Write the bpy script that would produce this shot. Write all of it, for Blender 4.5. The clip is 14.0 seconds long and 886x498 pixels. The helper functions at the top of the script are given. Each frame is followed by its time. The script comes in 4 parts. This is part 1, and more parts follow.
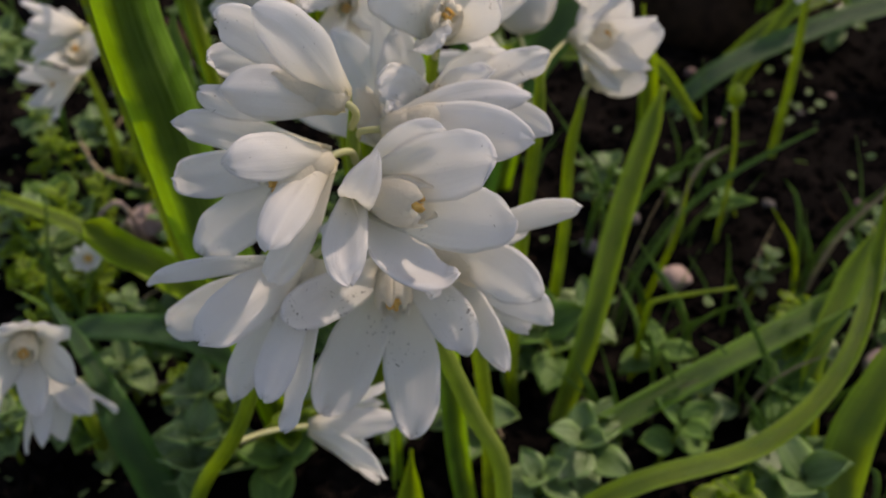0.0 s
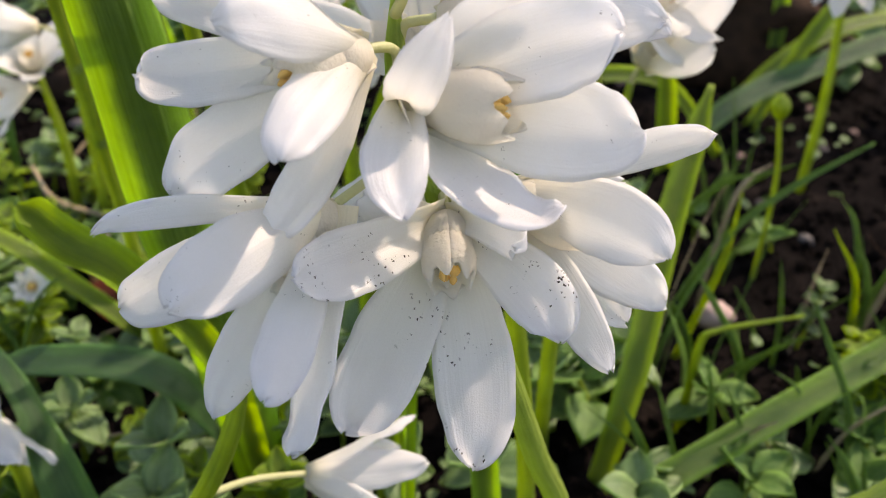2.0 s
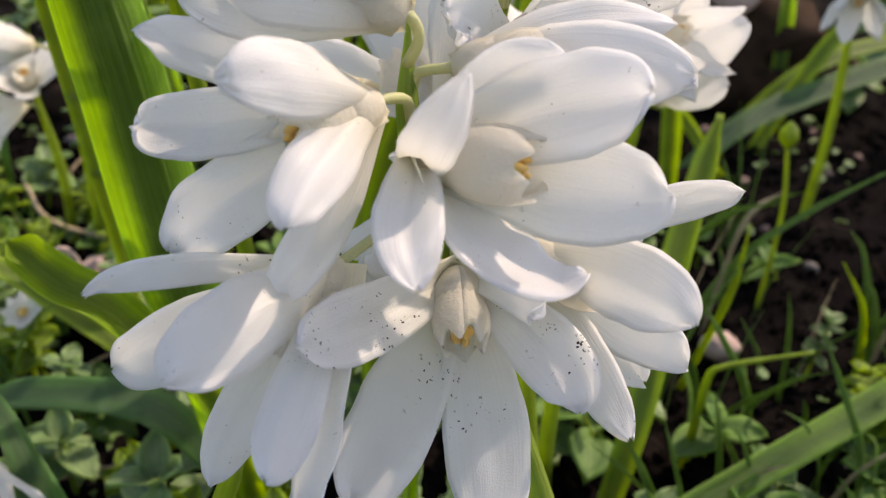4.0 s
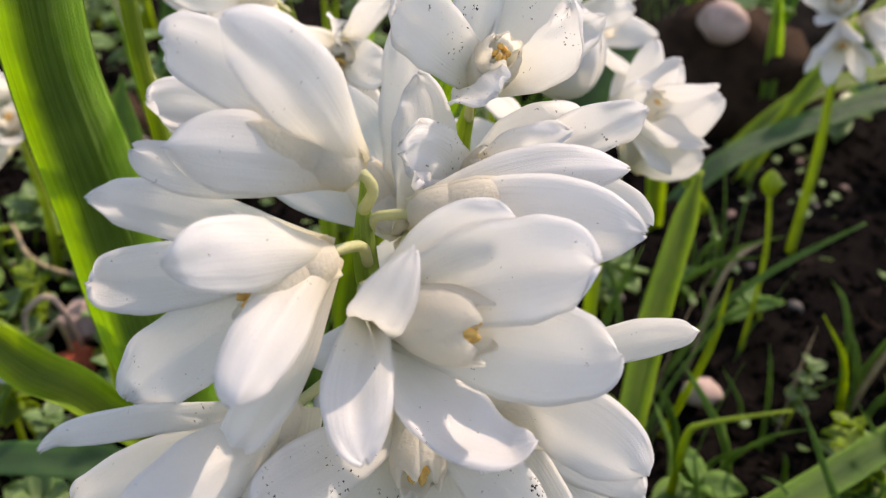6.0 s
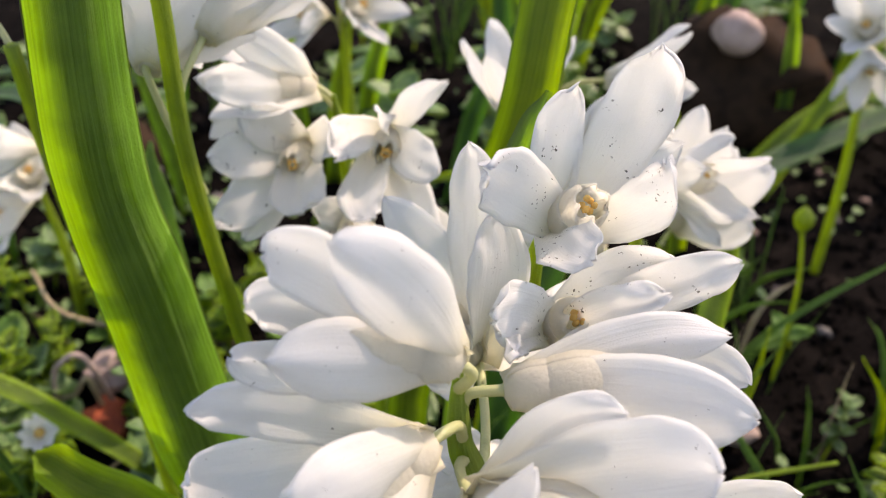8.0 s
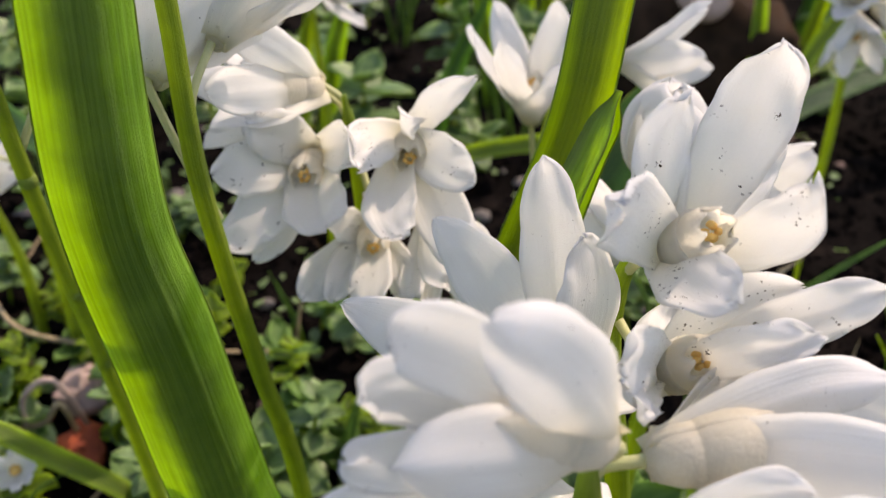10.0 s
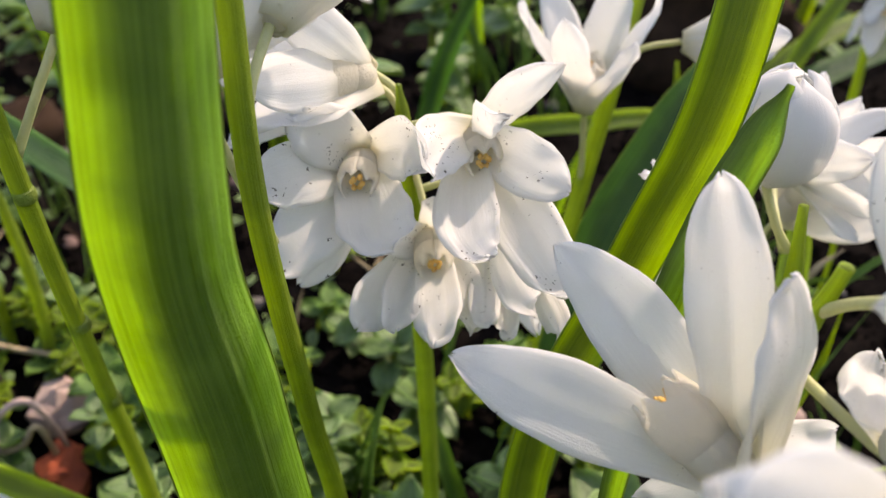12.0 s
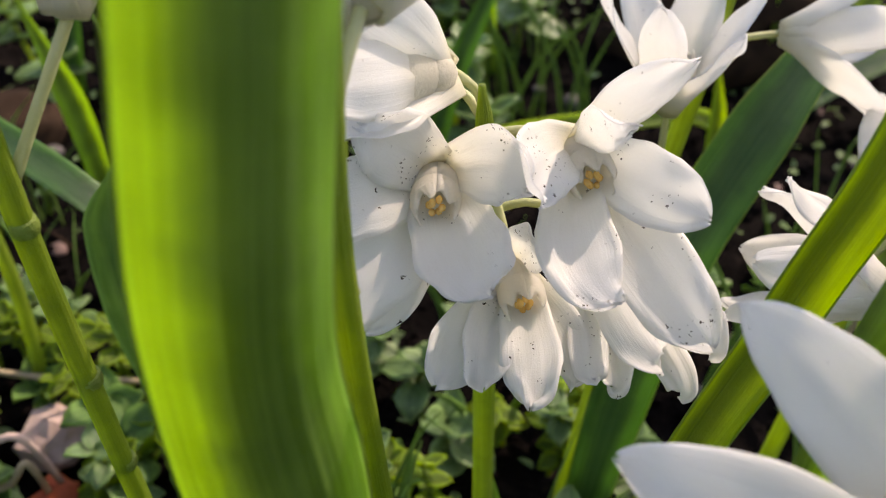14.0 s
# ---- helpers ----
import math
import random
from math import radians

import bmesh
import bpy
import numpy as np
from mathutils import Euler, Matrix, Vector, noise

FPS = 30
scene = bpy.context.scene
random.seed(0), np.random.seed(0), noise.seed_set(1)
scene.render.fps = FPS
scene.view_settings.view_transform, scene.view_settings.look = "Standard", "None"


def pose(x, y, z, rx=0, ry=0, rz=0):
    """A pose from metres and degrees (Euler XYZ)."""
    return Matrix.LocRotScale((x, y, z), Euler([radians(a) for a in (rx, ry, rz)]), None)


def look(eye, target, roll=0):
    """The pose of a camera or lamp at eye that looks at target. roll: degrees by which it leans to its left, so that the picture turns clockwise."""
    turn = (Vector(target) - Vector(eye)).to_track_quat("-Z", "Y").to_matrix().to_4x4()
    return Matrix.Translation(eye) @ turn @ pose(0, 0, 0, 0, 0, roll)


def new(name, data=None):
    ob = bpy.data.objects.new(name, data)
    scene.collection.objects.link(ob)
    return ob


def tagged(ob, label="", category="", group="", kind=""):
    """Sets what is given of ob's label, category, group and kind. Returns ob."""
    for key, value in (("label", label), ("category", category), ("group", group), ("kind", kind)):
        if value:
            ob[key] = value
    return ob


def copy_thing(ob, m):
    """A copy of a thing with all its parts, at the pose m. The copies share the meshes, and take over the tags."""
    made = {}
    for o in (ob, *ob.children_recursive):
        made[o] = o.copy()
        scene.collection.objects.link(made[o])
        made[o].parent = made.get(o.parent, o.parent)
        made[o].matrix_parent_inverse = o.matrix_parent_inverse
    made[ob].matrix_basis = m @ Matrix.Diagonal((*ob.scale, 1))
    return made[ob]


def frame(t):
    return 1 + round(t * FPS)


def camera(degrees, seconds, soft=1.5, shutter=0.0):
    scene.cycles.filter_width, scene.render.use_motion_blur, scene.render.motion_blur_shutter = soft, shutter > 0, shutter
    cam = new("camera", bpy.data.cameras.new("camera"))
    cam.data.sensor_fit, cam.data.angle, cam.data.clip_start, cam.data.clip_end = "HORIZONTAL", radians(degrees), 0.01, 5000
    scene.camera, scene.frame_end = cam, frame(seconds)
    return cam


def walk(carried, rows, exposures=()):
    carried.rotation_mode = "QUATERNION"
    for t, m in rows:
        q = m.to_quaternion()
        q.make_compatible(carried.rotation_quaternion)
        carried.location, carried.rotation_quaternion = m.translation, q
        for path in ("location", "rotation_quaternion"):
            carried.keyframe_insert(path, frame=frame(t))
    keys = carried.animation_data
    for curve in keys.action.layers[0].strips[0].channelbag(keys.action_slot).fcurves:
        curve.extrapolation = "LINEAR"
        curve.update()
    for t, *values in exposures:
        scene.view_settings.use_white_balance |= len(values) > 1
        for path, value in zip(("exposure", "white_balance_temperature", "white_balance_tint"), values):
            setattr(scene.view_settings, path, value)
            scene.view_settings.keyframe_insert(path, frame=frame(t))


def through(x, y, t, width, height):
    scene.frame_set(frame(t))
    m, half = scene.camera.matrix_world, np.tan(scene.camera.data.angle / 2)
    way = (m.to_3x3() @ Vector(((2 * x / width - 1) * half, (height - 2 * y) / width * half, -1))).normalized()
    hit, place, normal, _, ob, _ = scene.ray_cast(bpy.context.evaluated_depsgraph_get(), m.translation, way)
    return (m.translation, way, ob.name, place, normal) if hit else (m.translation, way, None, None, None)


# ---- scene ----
# All lengths below are centimetres; CM turns them into metres.
CM = 0.01
cam = camera(52.46, 14.0, 1.15)
cam.data.dof.use_dof, cam.data.dof.focus_distance, cam.data.dof.aperture_fstop = True, 0.069, 50.0
METRES, EYE, TILT, LEAN, TURN = 0.13, 0.14, -37.0, 0.0, 0.0
ROWS = [
    (0.0, 0.00000, -0.00000, 0.00000, -0.0000, -0.0000, -0.0000),
    (0.5, -0.02494, 0.04675, -0.03669, -0.7681, 1.4084, -0.0832),
    (1.0, -0.03562, 0.11237, -0.06214, -1.2576, 3.2637, -0.1010),
    (1.5, -0.05174, 0.17939, -0.07274, -1.7995, 4.2422, -0.1196),
    (2.0, -0.06392, 0.22701, -0.07875, -2.0902, 5.1755, -0.0082),
    (2.5, -0.07706, 0.25151, -0.07191, -2.4300, 5.5427, -0.0835),
    (5.0, -0.05753, 0.24499, -0.02402, -2.4542, 5.7764, -0.8453),
    (5.5, -0.04914, 0.24562, -0.00190, -2.6203, 5.6549, -0.7253),
    (6.0, -0.05150, 0.23936, 0.02988, -2.6096, 5.6066, -0.6072),
    (6.5, -0.06640, 0.23749, 0.04265, -2.8283, 5.4583, -0.7224),
    (7.0, -0.05695, 0.24636, 0.09478, -2.3217, 4.8543, -0.6558),
    (7.5, -0.06411, 0.24850, 0.12771, -2.1406, 4.6979, 0.2334),
    (8.0, -0.10224, 0.24773, 0.13366, -2.6316, 4.3811, 0.9361),
    (10.5, -0.18337, 0.36535, 0.19402, -7.3317, 1.6571, 4.6135),
    (11.0, -0.19839, 0.40681, 0.19789, -8.2900, 1.0306, 4.8853),
    (11.5, -0.23094, 0.42434, 0.20639, -8.9886, 0.6956, 5.0255),
    (12.0, -0.25357, 0.45424, 0.22389, -9.5186, 0.3460, 5.0422),
    (12.5, -0.28451, 0.47251, 0.23395, -10.0194, -0.0261, 5.3442),
    (13.0, -0.30120, 0.50403, 0.24911, -10.3334, -0.2164, 5.1328),
    (13.5, -0.29247, 0.57156, 0.24514, -10.6388, -0.3410, 5.1575),
    (14.0, -0.29737, 0.58469, 0.25844, -10.6880, -0.3455, 5.0657),
]
EXPOSURES = [(t, e + 1.25, 8200, 22) for t, e in ((0.0, -1.05), (0.5, -0.12), (1.0, 0.0), (1.5, -0.02), (2.5, -0.10), (5.0, -0.27), (8.0, -0.12), (10.5, -0.26), (12.0, -0.08), (14.0, -0.20))]
walk(cam, [(t, pose(0, 0, EYE, TILT, LEAN, TURN) @ pose(METRES * x, METRES * y, METRES * z, 90 + pitch, roll, yaw)) for t, x, y, z, yaw, pitch, roll in ROWS], EXPOSURES)

# ---- light ----
SUN_TO = Vector((0.58, 0.42, 0.70)).normalized()
world = bpy.data.worlds.new("sky")
scene.world = world
world.use_nodes = True
wn = world.node_tree
sky = wn.nodes.new("ShaderNodeTexSky")
sky.sky_type = "NISHITA"
sky.sun_disc = False
sky.sun_elevation = math.asin(SUN_TO.z)
sky.sun_rotation = math.atan2(SUN_TO.x, SUN_TO.y)
wn.links.new(sky.outputs[0], wn.nodes["Background"].inputs[0])
wn.nodes["Background"].inputs[1].default_value = 0.15
sun = new("sun", bpy.data.lights.new("sun", "SUN"))
sun.data.energy, sun.data.angle, sun.data.color = 2.25, radians(0.55), (1.0, 0.95, 0.87)
sun.matrix_world = look((0, 0, 3), Vector((0, 0, 3)) - SUN_TO)


# ---- materials ----
def material(name):
    m = bpy.data.materials.new(name)
    m.use_nodes = True
    nt = m.node_tree
    b = nt.nodes["Principled BSDF"]
    return m, nt, b


def node(nt, kind, **sets):
    n = nt.nodes.new(kind)
    for k, v in sets.items():
        n.inputs[k.replace("_", " ")].default_value = v
    return n


def noise_node(nt, scale, detail=3.0, vec=None, rough=0.55):
    n = node(nt, "ShaderNodeTexNoise", Scale=scale, Detail=detail, Roughness=rough)
    if vec is not None:
        nt.links.new(vec, n.inputs["Vector"])
    return n.outputs["Fac"]


def ramp(nt, fac, *stops):
    r = nt.nodes.new("ShaderNodeValToRGB")
    while len(r.color_ramp.elements) < len(stops):
        r.color_ramp.elements.new(0.5)
    for e, (p, c) in zip(r.color_ramp.elements, stops):
        e.position = p
        e.color = (*c, 1) if len(c) == 3 else c
    nt.links.new(fac, r.inputs[0])
    return r.outputs[0]


def mixc(nt, fac, a, b, mode="MIX"):
    n = nt.nodes.new("ShaderNodeMix")
    n.data_type, n.blend_type = "RGBA", mode
    for sock, v in ((n.inputs[0], fac), (n.inputs[6], a), (n.inputs[7], b)):
        if isinstance(v, (int, float)):
            sock.default_value = v
        elif isinstance(v, tuple):
            sock.default_value = (*v, 1)
        else:
            nt.links.new(v, sock)
    return n.outputs[2]


def maths(nt, op, a, b=0.0):
    n = nt.nodes.new("ShaderNodeMath")
    n.operation = op
    for sock, v in zip(n.inputs, (a, b)):
        if isinstance(v, (int, float)):
            sock.default_value = v
        else:
            nt.links.new(v, sock)
    return n.outputs[0]


def bump(nt, b, height, dist, strength=1.0):
    n = node(nt, "ShaderNodeBump", Strength=strength, Distance=dist)
    nt.links.new(height, n.inputs["Height"])
    nt.links.new(n.outputs[0], b.inputs["Normal"])
    return n.outputs[0]


def coords(nt):
    return nt.nodes.new("ShaderNodeTexCoord").outputs["Object"]


def uvs(nt):
    s = nt.nodes.new("ShaderNodeSeparateXYZ")
    nt.links.new(nt.nodes.new("ShaderNodeTexCoord").outputs["UV"], s.inputs[0])
    return s.outputs[0], s.outputs[1]


def chance(nt):
    return nt.nodes.new("ShaderNodeObjectInfo").outputs["Random"]


def glow_through(nt, b, colour, amount, normal=None):
    """Thin tissue: part of the light passes through."""
    t = nt.nodes.new("ShaderNodeBsdfTranslucent")
    if isinstance(colour, tuple):
        t.inputs[0].default_value = (*colour, 1)
    else:
        nt.links.new(colour, t.inputs[0])
    if normal is not None:
        nt.links.new(normal, t.inputs["Normal"])
    m = nt.nodes.new("ShaderNodeMixShader")
    m.inputs[0].default_value = amount
    nt.links.new(b.outputs[0], m.inputs[1])
    nt.links.new(t.outputs[0], m.inputs[2])
    nt.links.new(m.outputs[0], nt.nodes["Material Output"].inputs[0])


def petal_material(name, dirt):
    m, nt, b = material(name)
    u, v = uvs(nt)
    xyz = coords(nt)
    body = ramp(nt, v, (0.0, (0.90, 0.86, 0.70)), (0.2, (0.92, 0.905, 0.85)), (0.48, (0.91, 0.91, 0.90)), (1.0, (0.90, 0.905, 0.92)))
    veil = noise_node(nt, 260.0, 3.0, xyz)
    body = mixc(nt, ramp(nt, veil, (0.35, (0, 0, 0)), (0.75, (0.22, 0.22, 0.22))), body, (0.80, 0.79, 0.74))
    patch = ramp(nt, noise_node(nt, 230.0, 2.0, xyz), (0.56, (0, 0, 0)), (0.62, (1, 1, 1)))
    grit = nt.nodes.new("ShaderNodeTexVoronoi")
    grit.inputs["Scale"].default_value = 2300.0
    ragged = nt.nodes.new("ShaderNodeTexNoise")
    ragged.inputs["Scale"].default_value = 4200.0
    nt.links.new(xyz, ragged.inputs["Vector"])
    spread = mixc(nt, 1.0, ragged.outputs["Color"], (0.0004, 0.0004, 0.0004), "MULTIPLY")
    uneven = mixc(nt, 1.0, xyz, spread, "ADD")
    nt.links.new(uneven, grit.inputs["Vector"])
    dots = maths(nt, "MULTIPLY", maths(nt, "LESS_THAN", grit.outputs["Distance"], maths(nt, "MULTIPLY", noise_node(nt, 700.0, 1.0, xyz), dirt)), patch)
    fleck = nt.nodes.new("ShaderNodeTexVoronoi")
    fleck.inputs["Scale"].default_value = 620.0
    nt.links.new(mixc(nt, 1.0, xyz, mixc(nt, 1.0, spread, (2.5, 2.5, 2.5), "MULTIPLY"), "ADD"), fleck.inputs["Vector"])
    spare = ramp(nt, noise_node(nt, 330.0, 2.0, xyz), (0.54, (0, 0, 0)), (0.58, (1, 1, 1)))
    dots = maths(nt, "MAXIMUM", dots, maths(nt, "MULTIPLY", maths(nt, "LESS_THAN", fleck.outputs["Distance"], maths(nt, "MULTIPLY", dirt, 0.30)), spare))
    body = mixc(nt, dots, body, (0.05, 0.04, 0.03))
    nt.links.new(body, b.inputs["Base Color"])
    nt.links.new(ramp(nt, noise_node(nt, 6500.0, 1.0, xyz), (0.58, (0.40, 0.40, 0.40)), (0.66, (0.13, 0.13, 0.13))), b.inputs["Roughness"])
    b.inputs["Specular IOR Level"].default_value = 0.35
    ribs = maths(nt, "SINE", maths(nt, "MULTIPLY", u, 75.0))
    cells = nt.nodes.new("ShaderNodeTexVoronoi")
    cells.inputs["Scale"].default_value = 9500.0
    nt.links.new(xyz, cells.inputs["Vector"])
    fine = maths(nt, "MULTIPLY", maths(nt, "ADD", noise_node(nt, 9000.0, 2.0, xyz), maths(nt, "MULTIPLY", cells.outputs["Distance"], -0.5)), 0.45)
    veins = node(nt, "ShaderNodeCombineXYZ")
    nt.links.new(maths(nt, "MULTIPLY", u, 26.0), veins.inputs[0])
    nt.links.new(maths(nt, "MULTIPLY", v, 2.5), veins.inputs[1])
    h = maths(nt, "ADD", maths(nt, "MULTIPLY", ribs, 0.05), maths(nt, "ADD", fine, maths(nt, "MULTIPLY", noise_node(nt, 1.0, 2.0, veins.outputs[0]), 1.0)))
    n = bump(nt, b, h, 0.00010, 0.4)
    glow_through(nt, b, mixc(nt, 1.0, body, (1.0, 1.0, 0.98), "MULTIPLY"), 0.62, n)
    return m


def leaf_material(name, light, dark, through_colour, amount, stripes=60.0, rough=0.38, gloss=0.5):
    m, nt, b = material(name)
    u, v = uvs(nt)
    xyz = coords(nt)
    along = nt.nodes.new("ShaderNodeCombineXYZ")
    nt.links.new(maths(nt, "MULTIPLY", u, stripes * 0.55), along.inputs[0])
    nt.links.new(maths(nt, "MULTIPLY", v, 3.0), along.inputs[1])
    nt.links.new(chance(nt), along.inputs[2])
    lines = maths(nt, "MULTIPLY", maths(nt, "SUBTRACT", noise_node(nt, 1.0, 4.0, along.outputs[0], 0.65), 0.5), 4.5)
    blot = noise_node(nt, 150.0, 4.0, xyz)
    mixv = maths(nt, "ADD", maths(nt, "MULTIPLY", lines, 0.32), blot)
    body = ramp(nt, mixv, (0.25, dark), (0.72, light))
    edge = maths(nt, "ABSOLUTE", maths(nt, "SUBTRACT", u, 0.5))
    body = mixc(nt, maths(nt, "MULTIPLY", maths(nt, "GREATER_THAN", edge, 0.465), 0.6), body, tuple(min(1, c * 1.8) for c in light))
    body = mixc(nt, ramp(nt, noise_node(nt, 900.0, 3.0, xyz), (0.62, (0, 0, 0)), (0.8, (0.3, 0.3, 0.3))), body, tuple(0.5 * c + 0.08 for c in light))
    nt.links.new(body, b.inputs["Base Color"])
    b.inputs["Roughness"].default_value = rough
    b.inputs["Specular IOR Level"].default_value = gloss
    h = maths(nt, "ADD", maths(nt, "MULTIPLY", lines, 0.8), maths(nt, "MULTIPLY", noise_node(nt, 4000.0, 2.0, xyz), 1.2))
    n = bump(nt, b, h, 0.00016, 0.6)
    thin = ramp(nt, maths(nt, "ADD", edge, maths(nt, "MULTIPLY", maths(nt, "SUBTRACT", noise_node(nt, 160.0, 3.0, xyz), 0.5), 0.35)), (0.0, (0.32, 0.32, 0.32)), (0.16, (0.42, 0.42, 0.42)), (0.36, (1, 1, 1)))
    through_colour = mixc(nt, 1.0, thin, through_colour, "MULTIPLY")
    glow = mixc(nt, ramp(nt, mixv, (0.2, (0.45, 0.45, 0.45)), (0.75, (0, 0, 0))), through_colour, mixc(nt, 1.0, through_colour, (0.45, 0.45, 0.45), "MULTIPLY"))
    glow_through(nt, b, glow, amount, n)
    return m


def smooth_matt(rough):
    """1 for earth and bark, 0 for anything that keeps a sheen."""
    return min(1.0, max(0.0, (rough - 0.6) / 0.3))


def plain(name, colour, other, scale, rough=0.6, through=None, bump_scale=None, bump_dist=0.0002, amount=0.3):
    m, nt, b = material(name)
    xyz = coords(nt)
    body = ramp(nt, noise_node(nt, scale, 4.0, xyz), (0.3, other), (0.7, colour))
    r = chance(nt)
    body = mixc(nt, maths(nt, "MULTIPLY", r, 0.35), body, tuple(0.6 * c for c in colour))
    nt.links.new(body, b.inputs["Base Color"])
    b.inputs["Roughness"].default_value = rough
    b.inputs["Specular IOR Level"].default_value = 0.5 - 0.4 * smooth_matt(rough)
    n = bump(nt, b, noise_node(nt, bump_scale or scale * 6, 4.0, xyz), bump_dist, 0.6)
    if through:
        glow_through(nt, b, through, amount, n)
    return m


PETAL = petal_material("white_petal", 0.17)
PETAL_SPOTTED = petal_material("speckled_white_petal", 0.36)
CORONA = plain("cream_corona", (0.92, 0.90, 0.84), (0.90, 0.86, 0.76), 500.0, 0.5, (0.96, 0.94, 0.87), amount=0.75)
ANTHER = plain("orange_anther", (0.95, 0.62, 0.20), (0.86, 0.50, 0.14), 2500.0, 0.8)
STEM = leaf_material("green_stem", (0.33, 0.46, 0.06), (0.20, 0.34, 0.04), (0.78, 0.95, 0.06), 0.62, 25.0, 0.4)
STEM_PALE = leaf_material("pale_stem", (0.42, 0.55, 0.12), (0.31, 0.46, 0.08), (0.62, 0.82, 0.12), 0.62, 25.0, 0.4)
PEDICEL = plain("pale_green_pedicel", (0.64, 0.64, 0.36), (0.54, 0.57, 0.26), 400.0, 0.45, (0.7, 0.7, 0.35))
LEAF = leaf_material("strap_leaf_green", (0.21, 0.36, 0.08), (0.07, 0.18, 0.035), (0.68, 0.94, 0.07), 0.64)
LEAF_DARK = leaf_material("strap_leaf_blue_green", (0.08, 0.19, 0.06), (0.035, 0.11, 0.035), (0.34, 0.64, 0.08), 0.48)
LEAF_LIME = leaf_material("strap_leaf_lime", (0.26, 0.38, 0.04), (0.14, 0.27, 0.03), (0.74, 0.92, 0.05), 0.60, 40.0)
GRASS = leaf_material("grass_green", (0.17, 0.31, 0.07), (0.08, 0.19, 0.04), (0.40, 0.62, 0.06), 0.35, 18.0, 0.5, 0.3)
WEED = leaf_material("weed_leaf_green", (0.23, 0.36, 0.14), (0.09, 0.19, 0.05), (0.50, 0.72, 0.12), 0.36, 22.0, 0.33, 0.6)
STRAW = plain("dry_straw", (0.45, 0.36, 0.22), (0.28, 0.20, 0.12), 300.0, 0.7)
DEAD = plain("dead_brown_leaf", (0.045, 0.026, 0.016), (0.02, 0.012, 0.008), 180.0, 0.95)
STONE_PINK = plain("pink_stone", (0.22, 0.135, 0.12), (0.10, 0.065, 0.055), 200.0, 0.75)
STONE_PALE = plain("pale_pink_stone", (0.50, 0.37, 0.32), (0.33, 0.23, 0.20), 200.0, 0.75)
STONE_RED = plain("red_brick_chip", (0.45, 0.10, 0.04), (0.22, 0.05, 0.03), 200.0, 0.85)
STONE_GREY = plain("grey_pebble", (0.16, 0.14, 0.13), (0.07, 0.06, 0.055), 250.0, 0.7)


def soil_material():
    m, nt, b = material("dark_soil")
    xyz = coords(nt)
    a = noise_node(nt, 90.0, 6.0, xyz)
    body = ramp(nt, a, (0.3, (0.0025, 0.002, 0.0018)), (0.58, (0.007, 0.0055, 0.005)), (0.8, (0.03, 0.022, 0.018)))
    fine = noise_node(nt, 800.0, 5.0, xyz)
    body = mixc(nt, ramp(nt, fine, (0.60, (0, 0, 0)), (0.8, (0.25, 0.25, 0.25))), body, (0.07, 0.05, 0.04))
    nt.links.new(body, b.inputs["Base Color"])
    b.inputs["Roughness"].default_value = 0.95
    b.inputs["Specular IOR Level"].default_value = 0.02
    bump(nt, b, maths(nt, "ADD", fine, a), 0.002, 0.8)
    return m


SOIL = soil_material()


# ---- mesh helpers ----
def mesh_object(name, verts, faces, mat, uv=None, origin=(0, 0, 0), smooth=True):
    """One mesh object from points in centimetres; uv: one (u, v) for each point."""
    me = bpy.data.meshes.new(name)
    o = Vector(origin)
    me.from_pydata([tuple((Vector(v) - o) * CM) for v in verts], [], faces)
    if uv:
        layer = me.uv_layers.new(name="UVMap")
        for loop in me.loops:
            layer.data[loop.index].uv = uv[loop.vertex_index]
    me.materials.append(mat)
    if smooth:
        me.polygons.foreach_set("use_smooth", [True] * len(me.polygons))
    me.update()
    ob = new(name, me)
    ob.location = o * CM
    return ob


def thing(name, base, label, category, group=""):
    e = new(name)
    e.empty_display_size = 0.005
    e.location = Vector(base) * CM
    return tagged(e, label, category, group)


def part(name, geo, mat, parent, base, label=""):
    """A mesh under a thing or a part; geo is (verts, faces, uv) in centimetres in the world, base its thing's place."""
    verts, faces, uv = geo
    ob = mesh_object(name, verts, faces, mat, uv, base)
    ob.location = (0, 0, 0)
    ob.parent = parent
    return tagged(ob, label)


def smoothstep(a, b, x):
    x = min(1.0, max(0.0, (x - a) / (b - a)))
    return x * x * (3 - 2 * x)


def spline(points, n):
    """n + 1 places and tangents along a smooth line through the points."""
    p = [Vector(q) for q in points]
    p = [2 * p[0] - p[1]] + p + [2 * p[-1] - p[-2]]
    out, segs = [], len(p) - 3
    for i in range(n + 1):
        x = i / n * segs
        k = min(int(x), segs - 1)
        t = x - k
        a, b, c, d = p[k:k + 4]
        pos = 0.5 * (2 * b + (c - a) * t + (2 * a - 5 * b + 4 * c - d) * t * t + (3 * b - a - 3 * c + d) * t ** 3)
        tan = 0.5 * ((c - a) + 2 * (2 * a - 5 * b + 4 * c - d) * t + 3 * (3 * b - a - 3 * c + d) * t * t)
        out.append((pos, tan.normalized()))
    return out


def value_along(values, s):
    x = s * (len(values) - 1)
    k = min(int(x), len(values) - 2)
    return values[k] + (values[k + 1] - values[k]) * smoothstep(0, 1, x - k)


